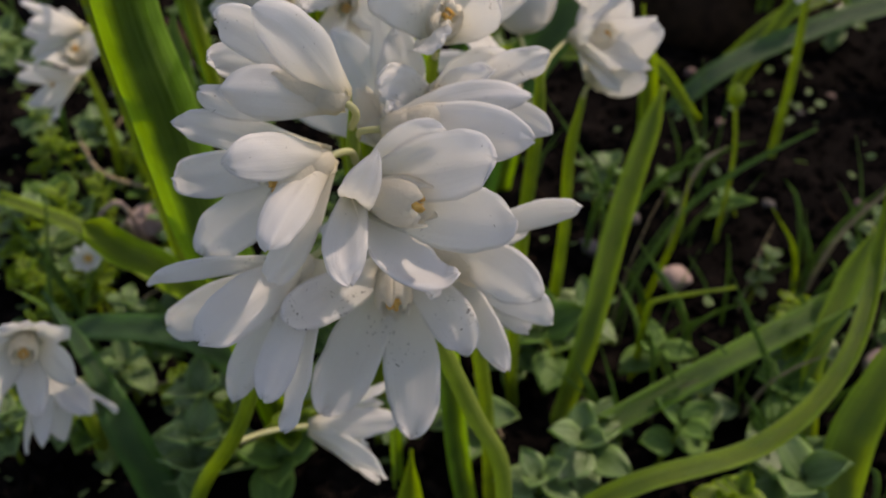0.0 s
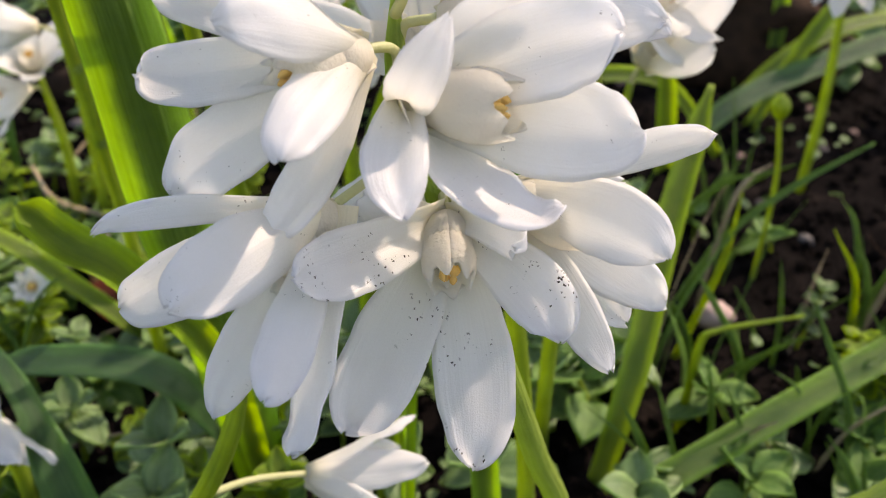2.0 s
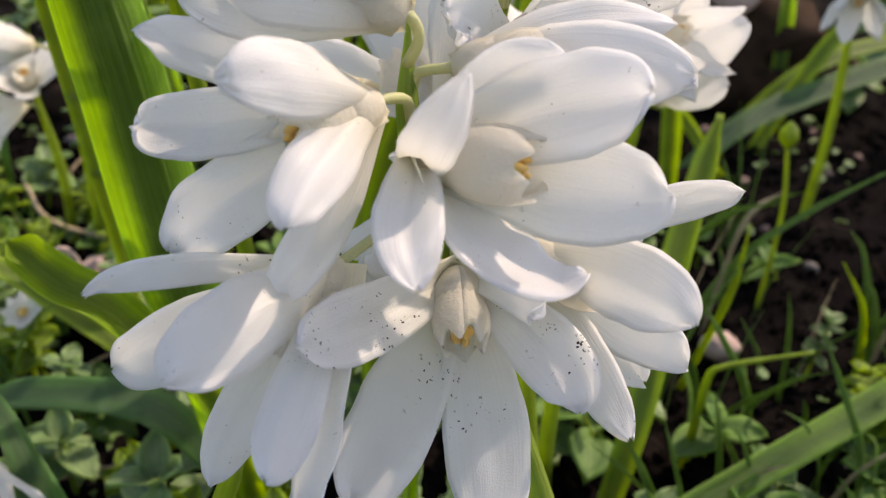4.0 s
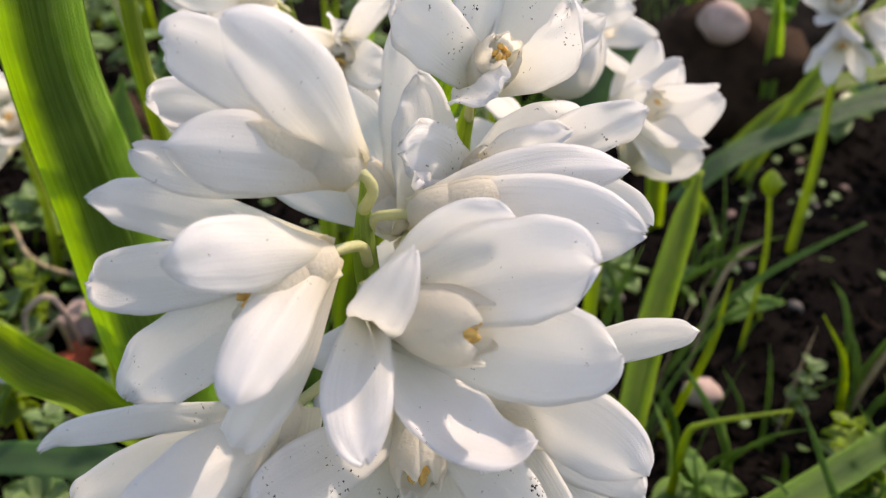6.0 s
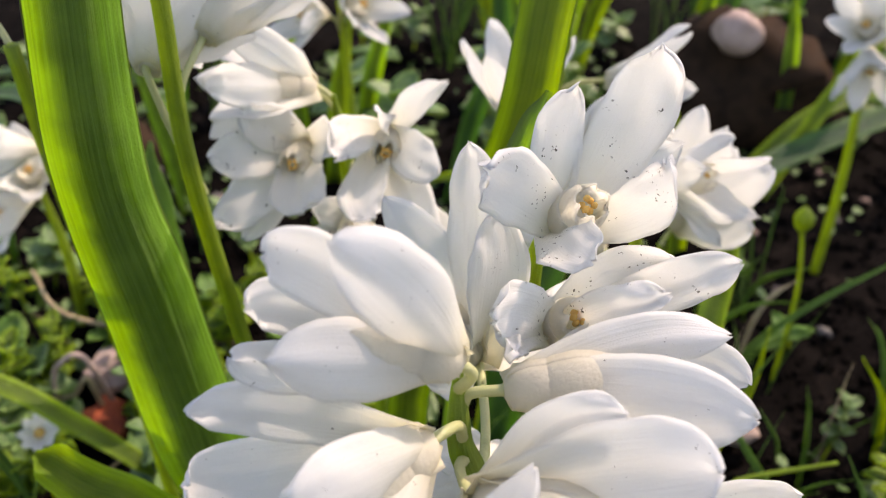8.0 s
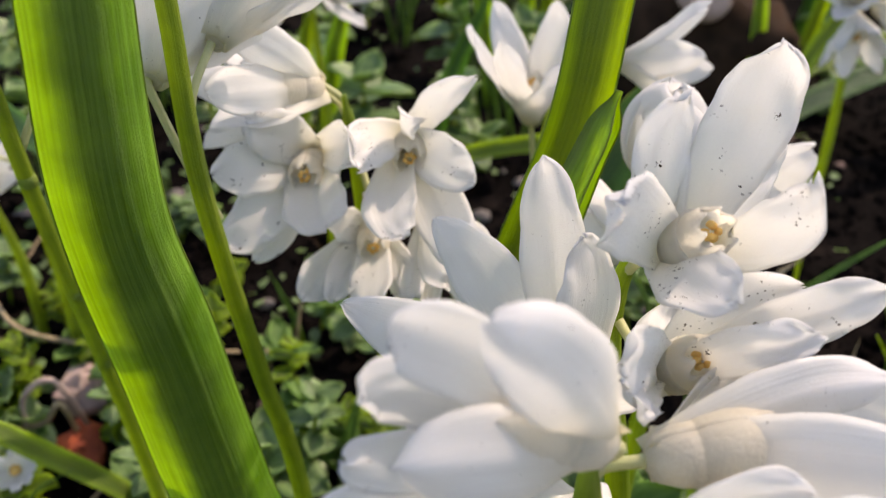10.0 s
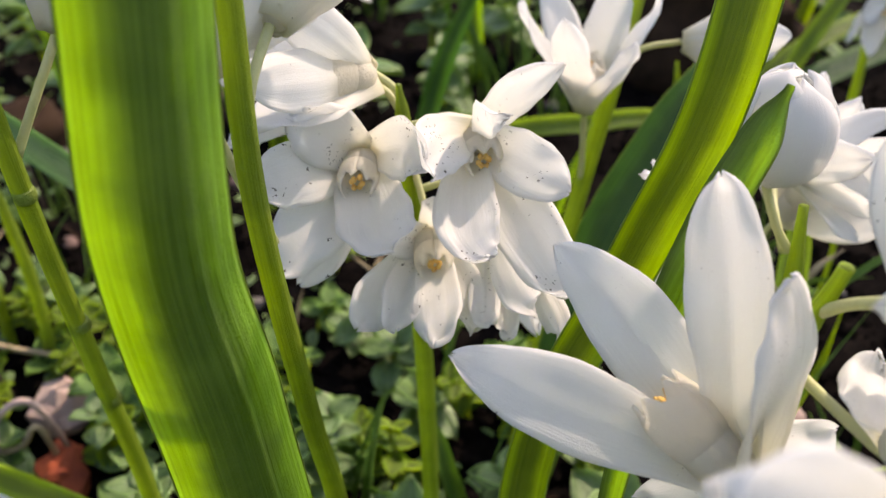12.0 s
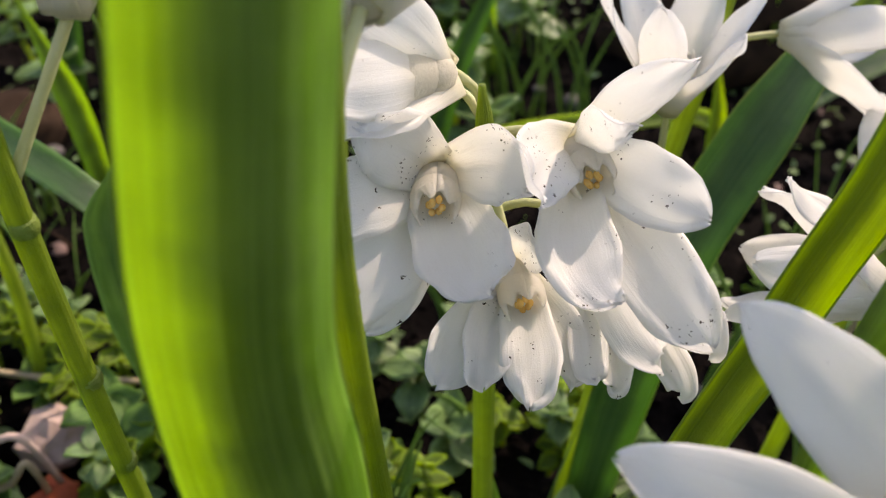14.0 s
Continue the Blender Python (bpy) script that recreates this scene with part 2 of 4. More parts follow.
def tube(points, radii, n=14, sides=10, cap=True):
    line = spline(points, n)
    side = line[0][1].cross(Vector((0.3, 1, 0.2))).normalized()
    verts, faces, uv = [], [], []
    for i, (p, t) in enumerate(line):
        side = (side - t * side.dot(t)).normalized()
        up = t.cross(side)
        r = value_along(radii, i / n)
        for k in range(sides):
            a = 2 * math.pi * k / sides
            verts.append(p + (side * math.cos(a) + up * math.sin(a)) * r)
            uv.append((k / sides, i / n))
    for i in range(n):
        for k in range(sides):
            j = (k + 1) % sides
            faces.append((i * sides + k, i * sides + j, (i + 1) * sides + j, (i + 1) * sides + k))
    if cap:
        faces.append(tuple(range(sides))[::-1])
        faces.append(tuple(n * sides + k for k in range(sides)))
    return verts, faces, uv


def sheet(rows, uvrows):
    """A closed thin sheet from rows of (front, back) places."""
    nu = len(rows[0])
    nv = len(rows)
    verts = [q[0] for r in rows for q in r] + [q[1] for r in rows for q in r]
    uv = [q for r in uvrows for q in r] * 2
    off, faces = nu * nv, []
    for i in range(nv - 1):
        for k in range(nu - 1):
            a, b, c, d = i * nu + k, i * nu + k + 1, (i + 1) * nu + k + 1, (i + 1) * nu + k
            faces += [(a, b, c, d), (off + d, off + c, off + b, off + a)]
    rim = [k for k in range(nu)] + [i * nu + nu - 1 for i in range(1, nv)] + [(nv - 1) * nu + k for k in range(nu - 2, -1, -1)] + [i * nu for i in range(nv - 2, 0, -1)]
    for a, b in zip(rim, rim[1:] + rim[:1]):
        faces.append((b, a, off + a, off + b))
    return verts, faces, uv


def blade(points, widths, facing, fold=0.12, thick=0.05, n=26, across=8, twist=0.0, wave=0.0, seed=0.0, ribs=0.0):
    """A strap leaf along the points, widths in step with them, its upper face turned to facing."""
    line = spline(points, n)
    f0 = Vector(facing)
    rows, uvr = [], []
    for i, (p, t) in enumerate(line):
        s = i / n
        nrm = (f0 - t * f0.dot(t)).normalized()
        side = t.cross(nrm).normalized()
        a = twist * s
        side, nrm = side * math.cos(a) + nrm * math.sin(a), nrm * math.cos(a) - side * math.sin(a)
        w = value_along(widths, s)
        row, ur = [], []
        for k in range(across + 1):
            x = 2 * k / across - 1
            wob = wave * noise.noise(Vector((x * 0.7 + seed, s * 5.0, seed * 2.1)))
            c = p + side * (x * w / 2) + nrm * (fold * w * (x * x - 0.4) + wob + ribs * math.sin(x * 21 + 2 * noise.noise(Vector((x * 3, s * 2, 1.0)))))
            h = thick * (1 - 0.75 * x * x) * min(1.0, w / 0.25) / 2
            row.append((c + nrm * h, c - nrm * h))
            ur.append(((x + 1) / 2, s))
        rows.append(row)
        uvr.append(ur)
    return sheet(rows, uvr)


# ---- flowers ----
def flower_axes(axis):
    a = Vector(axis).normalized()
    e1 = (Vector((0, 0, 1)) - a * a.z).normalized()
    return a, e1, a.cross(e1)


def petal_sheet(line, width, cup, ruffle, seed, blunt, nu=12):
    """A petal's two faces along a line of (v, place, tangent, side, normal); the normal is its hollow side."""
    crease = 0.020 + 0.014 * noise.noise(Vector((seed, 1.7, 0.2)))
    roll_k = 0.45 * max(0.0, 0.35 + noise.noise(Vector((seed, 5.1, 3.3))))
    rag = 0.03 + 0.35 * ruffle
    hook = 0.6 + 2.0 * noise.noise(Vector((seed, 8.8, 1.3)))
    rows, uvr = [], []
    for v, c, t, side, nrm in line:
        far = max(0.0, (v - 0.53) / 0.47)
        w = width * (0.58 + 0.42 * smoothstep(0.0, 0.5, v)) * max(0.0, 1 - far ** blunt) ** 0.56 + 0.03 * (1 - far)
        w = max(w, 0.045)
        bend = 0.85 * (1 - smoothstep(0.0, 0.42, v)) + cup * smoothstep(0.1, 0.5, v) + 0.35 * smoothstep(0.78, 1.0, v)
        row, ur = [], []
        for k in range(nu + 1):
            x = 2 * k / nu - 1
            keel = -crease * math.exp(-(x / 0.16) ** 2) * smoothstep(0.08, 0.3, v) * (1.1 - v)
            rib = 0.004 * math.cos(x * 8.0 + seed) * smoothstep(0.1, 0.4, v)
            frill = ruffle * (0.35 + x * x) * smoothstep(0.25, 0.9, v) * noise.noise(Vector((x * 1.6 + seed * 3.7, v * 4.2, seed)))
            dent = 0.045 * smoothstep(0.2, 0.7, v) * noise.noise(Vector((x * 0.9 + seed, v * 2.3, 4.4 + seed)))
            roll = -roll_k * w * max(0.0, abs(x) - 0.55) ** 2 * smoothstep(0.35, 0.75, v) * (1 + noise.noise(Vector((seed * 2, x, v * 3.0))))
            edge = 1 + (0.05 + 0.5 * ruffle) * noise.noise(Vector((seed, v * 6.0, x * 0.9 + 9))) + 0.02 * noise.noise(Vector((seed, v * 19.0, x + 4)))
            frill += dent + roll + 0.05 * hook * smoothstep(0.9, 1.0, v)
            frayed = rag * smoothstep(0.7, 1.0, v) * noise.noise(Vector((x * 2.6 + seed, seed * 1.9, 0.7)))
            pos = c + t * frayed + side * (x * w / 2 * edge * (1 - 0.12 * bend)) + nrm * (bend * w * 0.5 * (x * x - 0.25) + keel + rib + frill)
            h = (0.034 * (1 - 0.7 * x * x) + 0.006) * (1 - 0.45 * v) / 2
            row.append((pos + nrm * h, pos - nrm * h))
            ur.append(((x + 1) / 2, v))
        rows.append(row)
        uvr.append(ur)
    return sheet(rows, uvr)


def petal_steps(n):
    return [1 - (1 - (i / n) ** 0.9) ** 1.25 for i in range(n + 1)]


def petal_geo(base, axis, az, tilt, length, width, curl, cup, ruffle, seed, tube_r=0.13, twist=0.0, nv=18):
    """A petal that leaves the tube along the axis and ends at tilt degrees from it."""
    a, e1, e2 = flower_axes(axis)
    base = Vector(base)
    r = e1 * math.cos(radians(az)) + e2 * math.sin(radians(az))
    s = a.cross(r)
    tip = (a * math.cos(radians(tilt)) + r * math.sin(radians(tilt))) * length
    p0 = r * tube_r * 0.6
    p1 = p0 + a * ((0.30 - 0.13 * smoothstep(18, 48, tilt)) * length) + r * (0.10 * length * math.sin(radians(tilt)) + 0.10)
    end = (tip.normalized() + r * curl).normalized()
    sway = 0.10 * length * noise.noise(Vector((seed, 2.2, 6.1)))
    p2 = tip - end * (0.36 * length)
    line = []
    for v in petal_steps(nv):
        m = 1 - v
        c = p0 * m ** 3 + p1 * (3 * m * m * v) + p2 * (3 * m * v * v) + tip * v ** 3
        t = ((p1 - p0) * (3 * m * m) + (p2 - p1) * (6 * m * v) + (tip - p2) * (3 * v * v)).normalized()
        nrm = s.cross(t)
        if nrm.dot(a - r) < 0:
            nrm = -nrm
        g = radians(twist) * smoothstep(0.08, 0.6, v)
        side = s * math.cos(g) + t.cross(s) * math.sin(g)
        nrm = nrm * math.cos(g) + t.cross(nrm) * math.sin(g)
        line.append((v, base + c + s * sway * v * v, t, side, nrm))
    return petal_sheet(line, width, cup, ruffle, seed, 2.3 + 0.9 * noise.noise(Vector((seed, 6.4, 2.7))), 10)


def laid_petal(base, tip, mid, width, face, cup, ruffle, seed, blunt=2.2, nv=24):
    """A petal that runs from the tube's base through mid to its tip, its hollow side turned to face."""
    p0, p2, f = Vector(base), Vector(tip), Vector(face)
    p1 = 2 * Vector(mid) - (p0 + p2) / 2
    line = []
    for v in petal_steps(nv):
        m = 1 - v
        t = ((p1 - p0) * m + (p2 - p1) * v).normalized()
        nrm = (f - t * f.dot(t)).normalized()
        line.append((v, p0 * m * m + p1 * (2 * m * v) + p2 * (v * v), t, t.cross(nrm), nrm))
    return petal_sheet(line, width, cup, ruffle, seed, blunt + 0.5 * noise.noise(Vector((seed, 6.4, 2.7))))


def lathe(base, axis, profile, sides=18, notch=0.0, seed=0.0):
    """A thin-walled cup about the axis; notch cuts six lobes into its rim."""
    a, e1, e2 = flower_axes(axis)
    base = Vector(base)
    rows, uvr = [], []
    n = len(profile) - 1
    for i, (h, rad) in enumerate(profile):
        row, ur = [], []
        for k in range(sides + 1):
            ang = 2 * math.pi * k / sides
            out = e1 * math.cos(ang) + e2 * math.sin(ang)
            hh = h
            if i >= n - 1:
                hh -= notch * (0.5 - 0.5 * math.cos(6 * ang + seed)) * (1.0 if i == n else 0.3) * (1 + 0.9 * noise.noise(Vector((math.cos(ang) * 1.3, math.sin(ang) * 1.3, seed))))
            row.append((base + a * hh + out * max(0.0, rad - 0.013), base + a * hh + out * (rad + 0.004)))
            ur.append((k / sides, i / n))
        rows.append(row)
        uvr.append(ur)
    return sheet(rows, uvr)


def seed_grain(centre, along, long, wide, sides=7, rings=5):
    """A small pointed grain, for anthers and crumbs."""
    t = Vector(along).normalized()
    s = t.cross(Vector((0.31, 0.52, 0.79))).normalized()
    u = t.cross(s)
    c = Vector(centre)
    verts, faces, uv = [], [], []
    for i in range(rings + 1):
        x = i / rings
        r = wide / 2 * math.sin(math.pi * (0.06 + 0.88 * x))
        for k in range(sides):
            g = 2 * math.pi * k / sides
            verts.append(c + t * (long * (x - 0.5)) + (s * math.cos(g) + u * math.sin(g)) * r)
            uv.append((k / sides, x))
    for i in range(rings):
        for k in range(sides):
            j = (k + 1) % sides
            faces.append((i * sides + k, i * sides + j, (i + 1) * sides + j, (i + 1) * sides + k))
    faces += [tuple(range(sides))[::-1], tuple(rings * sides + k for k in range(sides))]
    return verts, faces, uv


def fill_petals(base, axis, petals, tilt_guess=None):
    """Six petals: the ones given, and the unseen ones set into the widest gaps."""
    a, e1, e2 = flower_axes(axis)
    got, known = list(petals), []
    for p in petals:
        if isinstance(p[0], tuple):
            d = Vector(p[0]) - Vector(base)
            known.append((math.degrees(math.atan2(d.dot(e2), d.dot(e1))), math.degrees(d.angle(a)), d.length))
        else:
            known.append(p[:3])
    mean_t = tilt_guess or sum(p[1] for p in known) / len(known)
    mean_l = sum(p[2] for p in known) / len(known)
    while len(got) < 6:
        az = sorted(p[0] % 360 for p in known)
        gaps = [((az[(i + 1) % len(az)] - az[i]) % 360 or 360, az[i]) for i in range(len(az))]
        g, start = max(gaps)
        got.append((start + g / 2, mean_t, mean_l * 0.95))
        known.append(got[-1])
    return got


def bud(plant, origin, base, axis, length, width, attach, seed):
    """A closed bud of six tepals that wrap over one another."""
    a, e1, e2 = flower_axes(axis)
    b = Vector(base)
    head = part("flower", lathe(b, axis, [(-0.03, 0.03), (0.02, 0.085), (0.10, 0.15), (0.2, 0.2)], 16), CORONA, plant, origin, "closed white bud")
    for i in range(6):
        outer = i % 2 == 0
        long = length * (0.97 if outer else 1.04) * (1 + 0.03 * noise.noise(Vector((seed, i, 0.3))))
        rows, uvr = [], []
        for j in range(17):
            v = 1 - (1 - j / 16) ** 1.3
            th = math.pi * (0.10 + 0.85 * v)
            rad = width / 2 * math.sin(th) ** 0.8 * (1.07 if outer else 0.93)
            half = radians(50 if outer else 62) * max(0.02, 1 - max(0.0, (v - 0.5) / 0.5) ** 2.6) ** 0.55
            row, ur = [], []
            for k in range(11):
                x = k / 5 - 1
                g = radians(60 * i + 22) + x * half + 0.1 * v * noise.noise(Vector((seed, i, 2.0)))
                out = e1 * math.cos(g) + e2 * math.sin(g)
                r = rad * (1 + 0.05 * x * x * v) - 0.012 * math.exp(-(x / 0.2) ** 2) + 0.02 * noise.noise(Vector((x + seed, v * 3, i)))
                pos = b + a * (0.03 + (0.5 - 0.5 * math.cos(th)) * long - 0.06 * x * x * v) + out * max(0.015, r)
                row.append((pos - out * 0.008, pos + out * 0.008))
                ur.append(((x + 1) / 2, 0.25 + 0.75 * v))
            rows.append(row)
            uvr.append(ur)
        part("petal", sheet(rows, uvr), PETAL, head, origin)
    at = Vector(attach)
    part("pedicel", tube([at, (at + b) / 2 - a * 0.08, b - a * 0.05, b + a * 0.02], [0.05, 0.045, 0.045, 0.07], 10, 8), PEDICEL, plant, origin)
    return head


def flower(plant, origin, base, axis, petals, attach=None, width=0.56, curl=0.12, cup=0.30, ruffle=0.03, mat=None, corona=True, seed=0.0, tilt_guess=None, size=1.0, label="", cup_size=1.0, blunt=2.2):
    """A flower head: tube, six petals, the inner cup and its anthers, and the pedicel to the stem."""
    a, e1, e2 = flower_axes(axis)
    b = Vector(base)
    mat = mat or PETAL
    tube_geo = lathe(b, axis, [(-0.03, 0.02), (-0.01, 0.085 * size), (0.05, 0.14 * size), (0.16, 0.18 * size), (0.36, 0.195 * size)], 20)
    head = part("flower", tube_geo, CORONA, plant, origin, label)
    for i, (first, second, third, *more) in enumerate(fill_petals(base, axis, petals, tilt_guess)):
        sd = seed + i * 1.37
        if isinstance(first, tuple):
            geo = laid_petal(b, first, second, third, more[0], cup * 0.6 if corona else cup, ruffle + 0.03, sd, blunt)
        else:
            w = 0.92 * (more[0] if more else width) * size * (1.0 + 0.10 * noise.noise(Vector((sd, 3.3, 1.1)))) * (0.93 if i % 2 else 1.05)
            geo = petal_geo(b, axis, first, second, third, w, curl + 0.25 * noise.noise(Vector((sd, 0.4, 7.7))), cup * 0.6 if corona else cup, ruffle + 0.03, sd, 0.13 if i % 2 else 0.16, more[1] if len(more) > 1 else 0.0)
        part("petal", geo, mat, head, origin)
    if corona:
        cup = size * cup_size
        part("corona", lathe(b, axis, [(0.18 * cup, 0.15 * cup), (0.32 * cup, 0.205 * cup), (0.47 * cup, 0.23 * cup), (0.59 * cup, 0.22 * cup), (0.68 * cup, 0.195 * cup), (0.76 * cup, 0.175 * cup)], 36, 0.12, seed), CORONA, head, origin, "cream inner cup with a notched rim")
        for k in range(6):
            g = radians(k * 60 + 40 + 70 * seed)
            out = e1 * math.cos(g) + e2 * math.sin(g)
            at = b + a * (0.60 + 0.04 * (k % 2) + 0.03 * noise.noise(Vector((seed, k, 0.5)))) * cup + out * 0.058 * cup_size
            part("anther", seed_grain(at, a - out * 0.2, 0.115 * cup_size, 0.07 * cup_size), ANTHER, head, origin, "ochre orange anther")
    if attach is not None:
        at = Vector(attach)
        mid = (at + b) / 2 - a * 0.10 + Vector((0, 0, 0.05))
        part("pedicel", tube([at, mid, b - a * 0.06, b + a * 0.03], [0.045, 0.04, 0.04, 0.07], 10, 8), PEDICEL, plant, origin)
    return head


# ---- the front flower spike ----
SQUILL = "squill spikes in flower"
O = (0.95, 8.9, 0.0)
spike = thing("squill_plant", O, "white squill spike with seven open flowers, speckled with soil", "flowering plant", SQUILL)
SPINE = [(0.95, 8.9, -0.3), (0.88, 8.5, 3.4), (0.42, 8.3, 4.95), (0.0, 8.25, 6.2), (-0.5, 8.25, 7.6), (-0.84, 8.22, 8.6), (-0.94, 8.21, 9.0), (-0.95, 8.3, 9.75)]
part("stem", tube(SPINE, [0.13, 0.13, 0.125, 0.12, 0.115, 0.11, 0.09, 0.015], 40, 12), STEM_PALE, spike, O)
flower(spike, O, (-0.98, 7.95, 9.82), (-0.89, 0.0, 0.46), [((-1.87, 8.4, 10.12), (-1.52, 8.29, 9.98), 0.35, (-0.21, -0.8, 0.56)), ((-2.29, 7.96, 10.27), (-1.85, 8.12, 10.12), 0.38, (0.13, -0.9, 0.41)), ((-2.12, 7.7, 10.08), (-1.61, 7.7, 10.05), 0.51, (-0.28, 0.87, -0.4)), ((-2.34, 7.82, 10.0), (-1.93, 7.96, 9.8), 0.34, (-0.14, 0.88, -0.45)), ((-2.13, 7.94, 10.67), (-1.77, 8.01, 10.48), 0.43, (0.24, -0.92, 0.31)), ((-1.7, 7.69, 10.9), (-1.3, 7.72, 10.5), 0.51, (-0.37, 0.93, -0.02))], (-0.95, 8.2, 9.4), 0.70, -0.22, 0.45, 0.02, seed=1.0, tilt_guess=30)
flower(spike, O, (-1.15, 7.86, 9.25), (-0.78, -0.61, -0.12), [((-2.74, 7.67, 9.13), (-2.27, 7.76, 9.11), 0.45, (0.06, -0.85, 0.53)), ((-2.53, 7.5, 8.29), (-2.08, 7.58, 8.69), 0.55, (-0.06, -0.9, 0.43)), ((-2.58, 7.62, 9.77), (-2.15, 7.88, 9.54), 0.36, (0.3, -0.84, 0.45)), ((-1.96, 6.86, 9.76), (-1.6, 7.19, 9.66), 0.44, (-0.8, 0.47, -0.37)), ((-1.62, 6.62, 8.98), (-1.46, 7.08, 9.17), 0.40, (-0.4, 0.34, -0.85)), ((-1.86, 7.09, 8.14), (-1.49, 7.28, 8.61), 0.35, (-0.12, 0.85, -0.52))], (-0.92, 8.15, 9.0), 0.60, 0.05, 0.30, 0.03, seed=2.0)
flower(spike, O, (-0.85, 7.6, 9.0), (0.86, -0.5, 0.12), [((-0.6, 7.2, 9.71), (-0.82, 7.15, 9.25), 0.35, (-0.37, -0.86, -0.36)), ((-0.88, 6.53, 8.65), (-0.93, 6.89, 8.89), 0.41, (0.01, -0.31, 0.95)), ((0.14, 6.78, 8.52), (-0.4, 6.96, 8.66), 0.62, (0.34, -0.13, 0.93)), ((0.71, 7.19, 8.95), (0.11, 7.24, 8.95), 0.67, (-0.22, -0.89, 0.41)), ((0.49, 7.18, 9.63), (-0.01, 7.39, 9.42), 0.65, (-0.45, -0.79, 0.42)), ((0.05, 7.65, 9.66), (-0.39, 7.71, 9.49), 0.33, (-0.24, -0.89, 0.38))], (-0.88, 8.2, 8.75), 0.66, 0.10, 0.22, 0.03, seed=3.0, cup_size=1.12)
flower(spike, O, (-0.62, 8.2, 9.38), (0.99, -0.05, 0.12), [((0.91, 8.38, 9.67), (0.18, 8.34, 9.62), 0.38, (-0.02, 0.88, -0.48)), ((1.04, 9.17, 9.02), (0.28, 8.91, 9.1), 0.45, (0.52, -0.72, 0.46)), ((0.65, 8.97, 8.7), (0.06, 8.74, 8.94), 0.40, (0.61, -0.74, 0.3)), ((0.86, 9.18, 9.17), (0.14, 8.88, 9.21), 0.35, (0.53, -0.69, 0.5)), ((1.15, 8.41, 9.19), (0.52, 8.54, 9.35), 0.42, (0.15, -0.88, 0.45)), ((0.87, 7.64, 9.57), (0.21, 7.89, 9.52), 0.60, (0.36, 0.8, -0.47))], (-0.92, 8.25, 9.2), 0.62, 0.0, 0.30, 0.03, seed=4.0, tilt_guess=25)
flower(spike, O, (-0.55, 7.95, 7.85), (0.03, -0.95, -0.32), [((-0.36, 6.55, 6.5), (-0.34, 7.09, 7.0), 0.61, (-0.11, -0.7, 0.71)), ((-1.31, 6.72, 6.7), (-1.0, 7.16, 7.11), 0.62, (0.05, -0.7, 0.72)), ((0.24, 6.79, 7.49), (0.07, 7.22, 7.67), 0.48, (-0.43, -0.52, 0.74)), ((-1.62, 6.76, 8.05), (-1.22, 7.24, 7.9), 0.49, (0.63, -0.46, 0.62)), ((-1.21, 7.96, 8.14), (-1.01, 7.95, 7.91), 0.34, (0.18, -0.89, 0.43)), ((-0.1, 6.95, 8.13), (-0.14, 7.4, 8.07), 0.34, (-0.82, -0.21, 0.53))], (-0.6, 8.2, 7.9), 0.62, 0.10, 0.18, 0.03, PETAL_SPOTTED, seed=5.0, cup_size=0.92)
flower(spike, O, (-1.41, 7.62, 8.12), (-0.68, -0.56, -0.47), [((-2.99, 7.16, 8.19), (-2.48, 7.26, 8.28), 0.20, (0.26, -0.83, 0.48)), ((-3.06, 7.43, 7.32), (-2.46, 7.36, 7.66), 0.50, (-0.1, -0.9, 0.42)), ((-2.33, 6.33, 8.11), (-1.97, 6.75, 8.21), 0.54, (-0.61, 0.44, -0.66)), ((-2.32, 6.98, 6.64), (-2.07, 7.22, 7.16), 0.40, (0.01, -0.92, 0.39)), ((-1.76, 6.14, 7.54), (-1.63, 6.58, 7.72), 0.38, (-0.24, 0.4, -0.88)), ((-1.68, 6.28, 6.95), (-1.54, 6.73, 7.26), 0.62, (0.85, 0.23, -0.46))], (-0.72, 8.2, 8.25), 0.58, 0.05, 0.25, 0.03, seed=6.0, blunt=1.9)
flower(spike, O, (-0.1, 7.9, 8.1), (0.87, -0.46, -0.2), [((1.48, 7.9, 8.6), (0.97, 8.01, 8.42), 0.27, (-0.15, -0.87, 0.47)), ((0.99, 8.64, 7.83), (0.5, 8.35, 7.93), 0.41, (0.57, -0.68, 0.46)), ((1.01, 7.89, 6.86), (0.64, 7.93, 7.29), 0.37, (0.18, -0.97, 0.16)), ((0.96, 6.97, 8.07), (0.56, 7.32, 8.21), 0.55, (0.55, 0.64, -0.53)), ((1.23, 7.68, 7.21), (0.73, 7.73, 7.58), 0.48, (0.08, -0.94, 0.34)), ((0.7, 7.05, 7.01), (0.4, 7.45, 7.41), 0.36, (0.17, 0.83, -0.52))], (-0.5, 8.2, 7.9), 0.60, 0.05, 0.22, 0.03, seed=7.0, blunt=2.0)
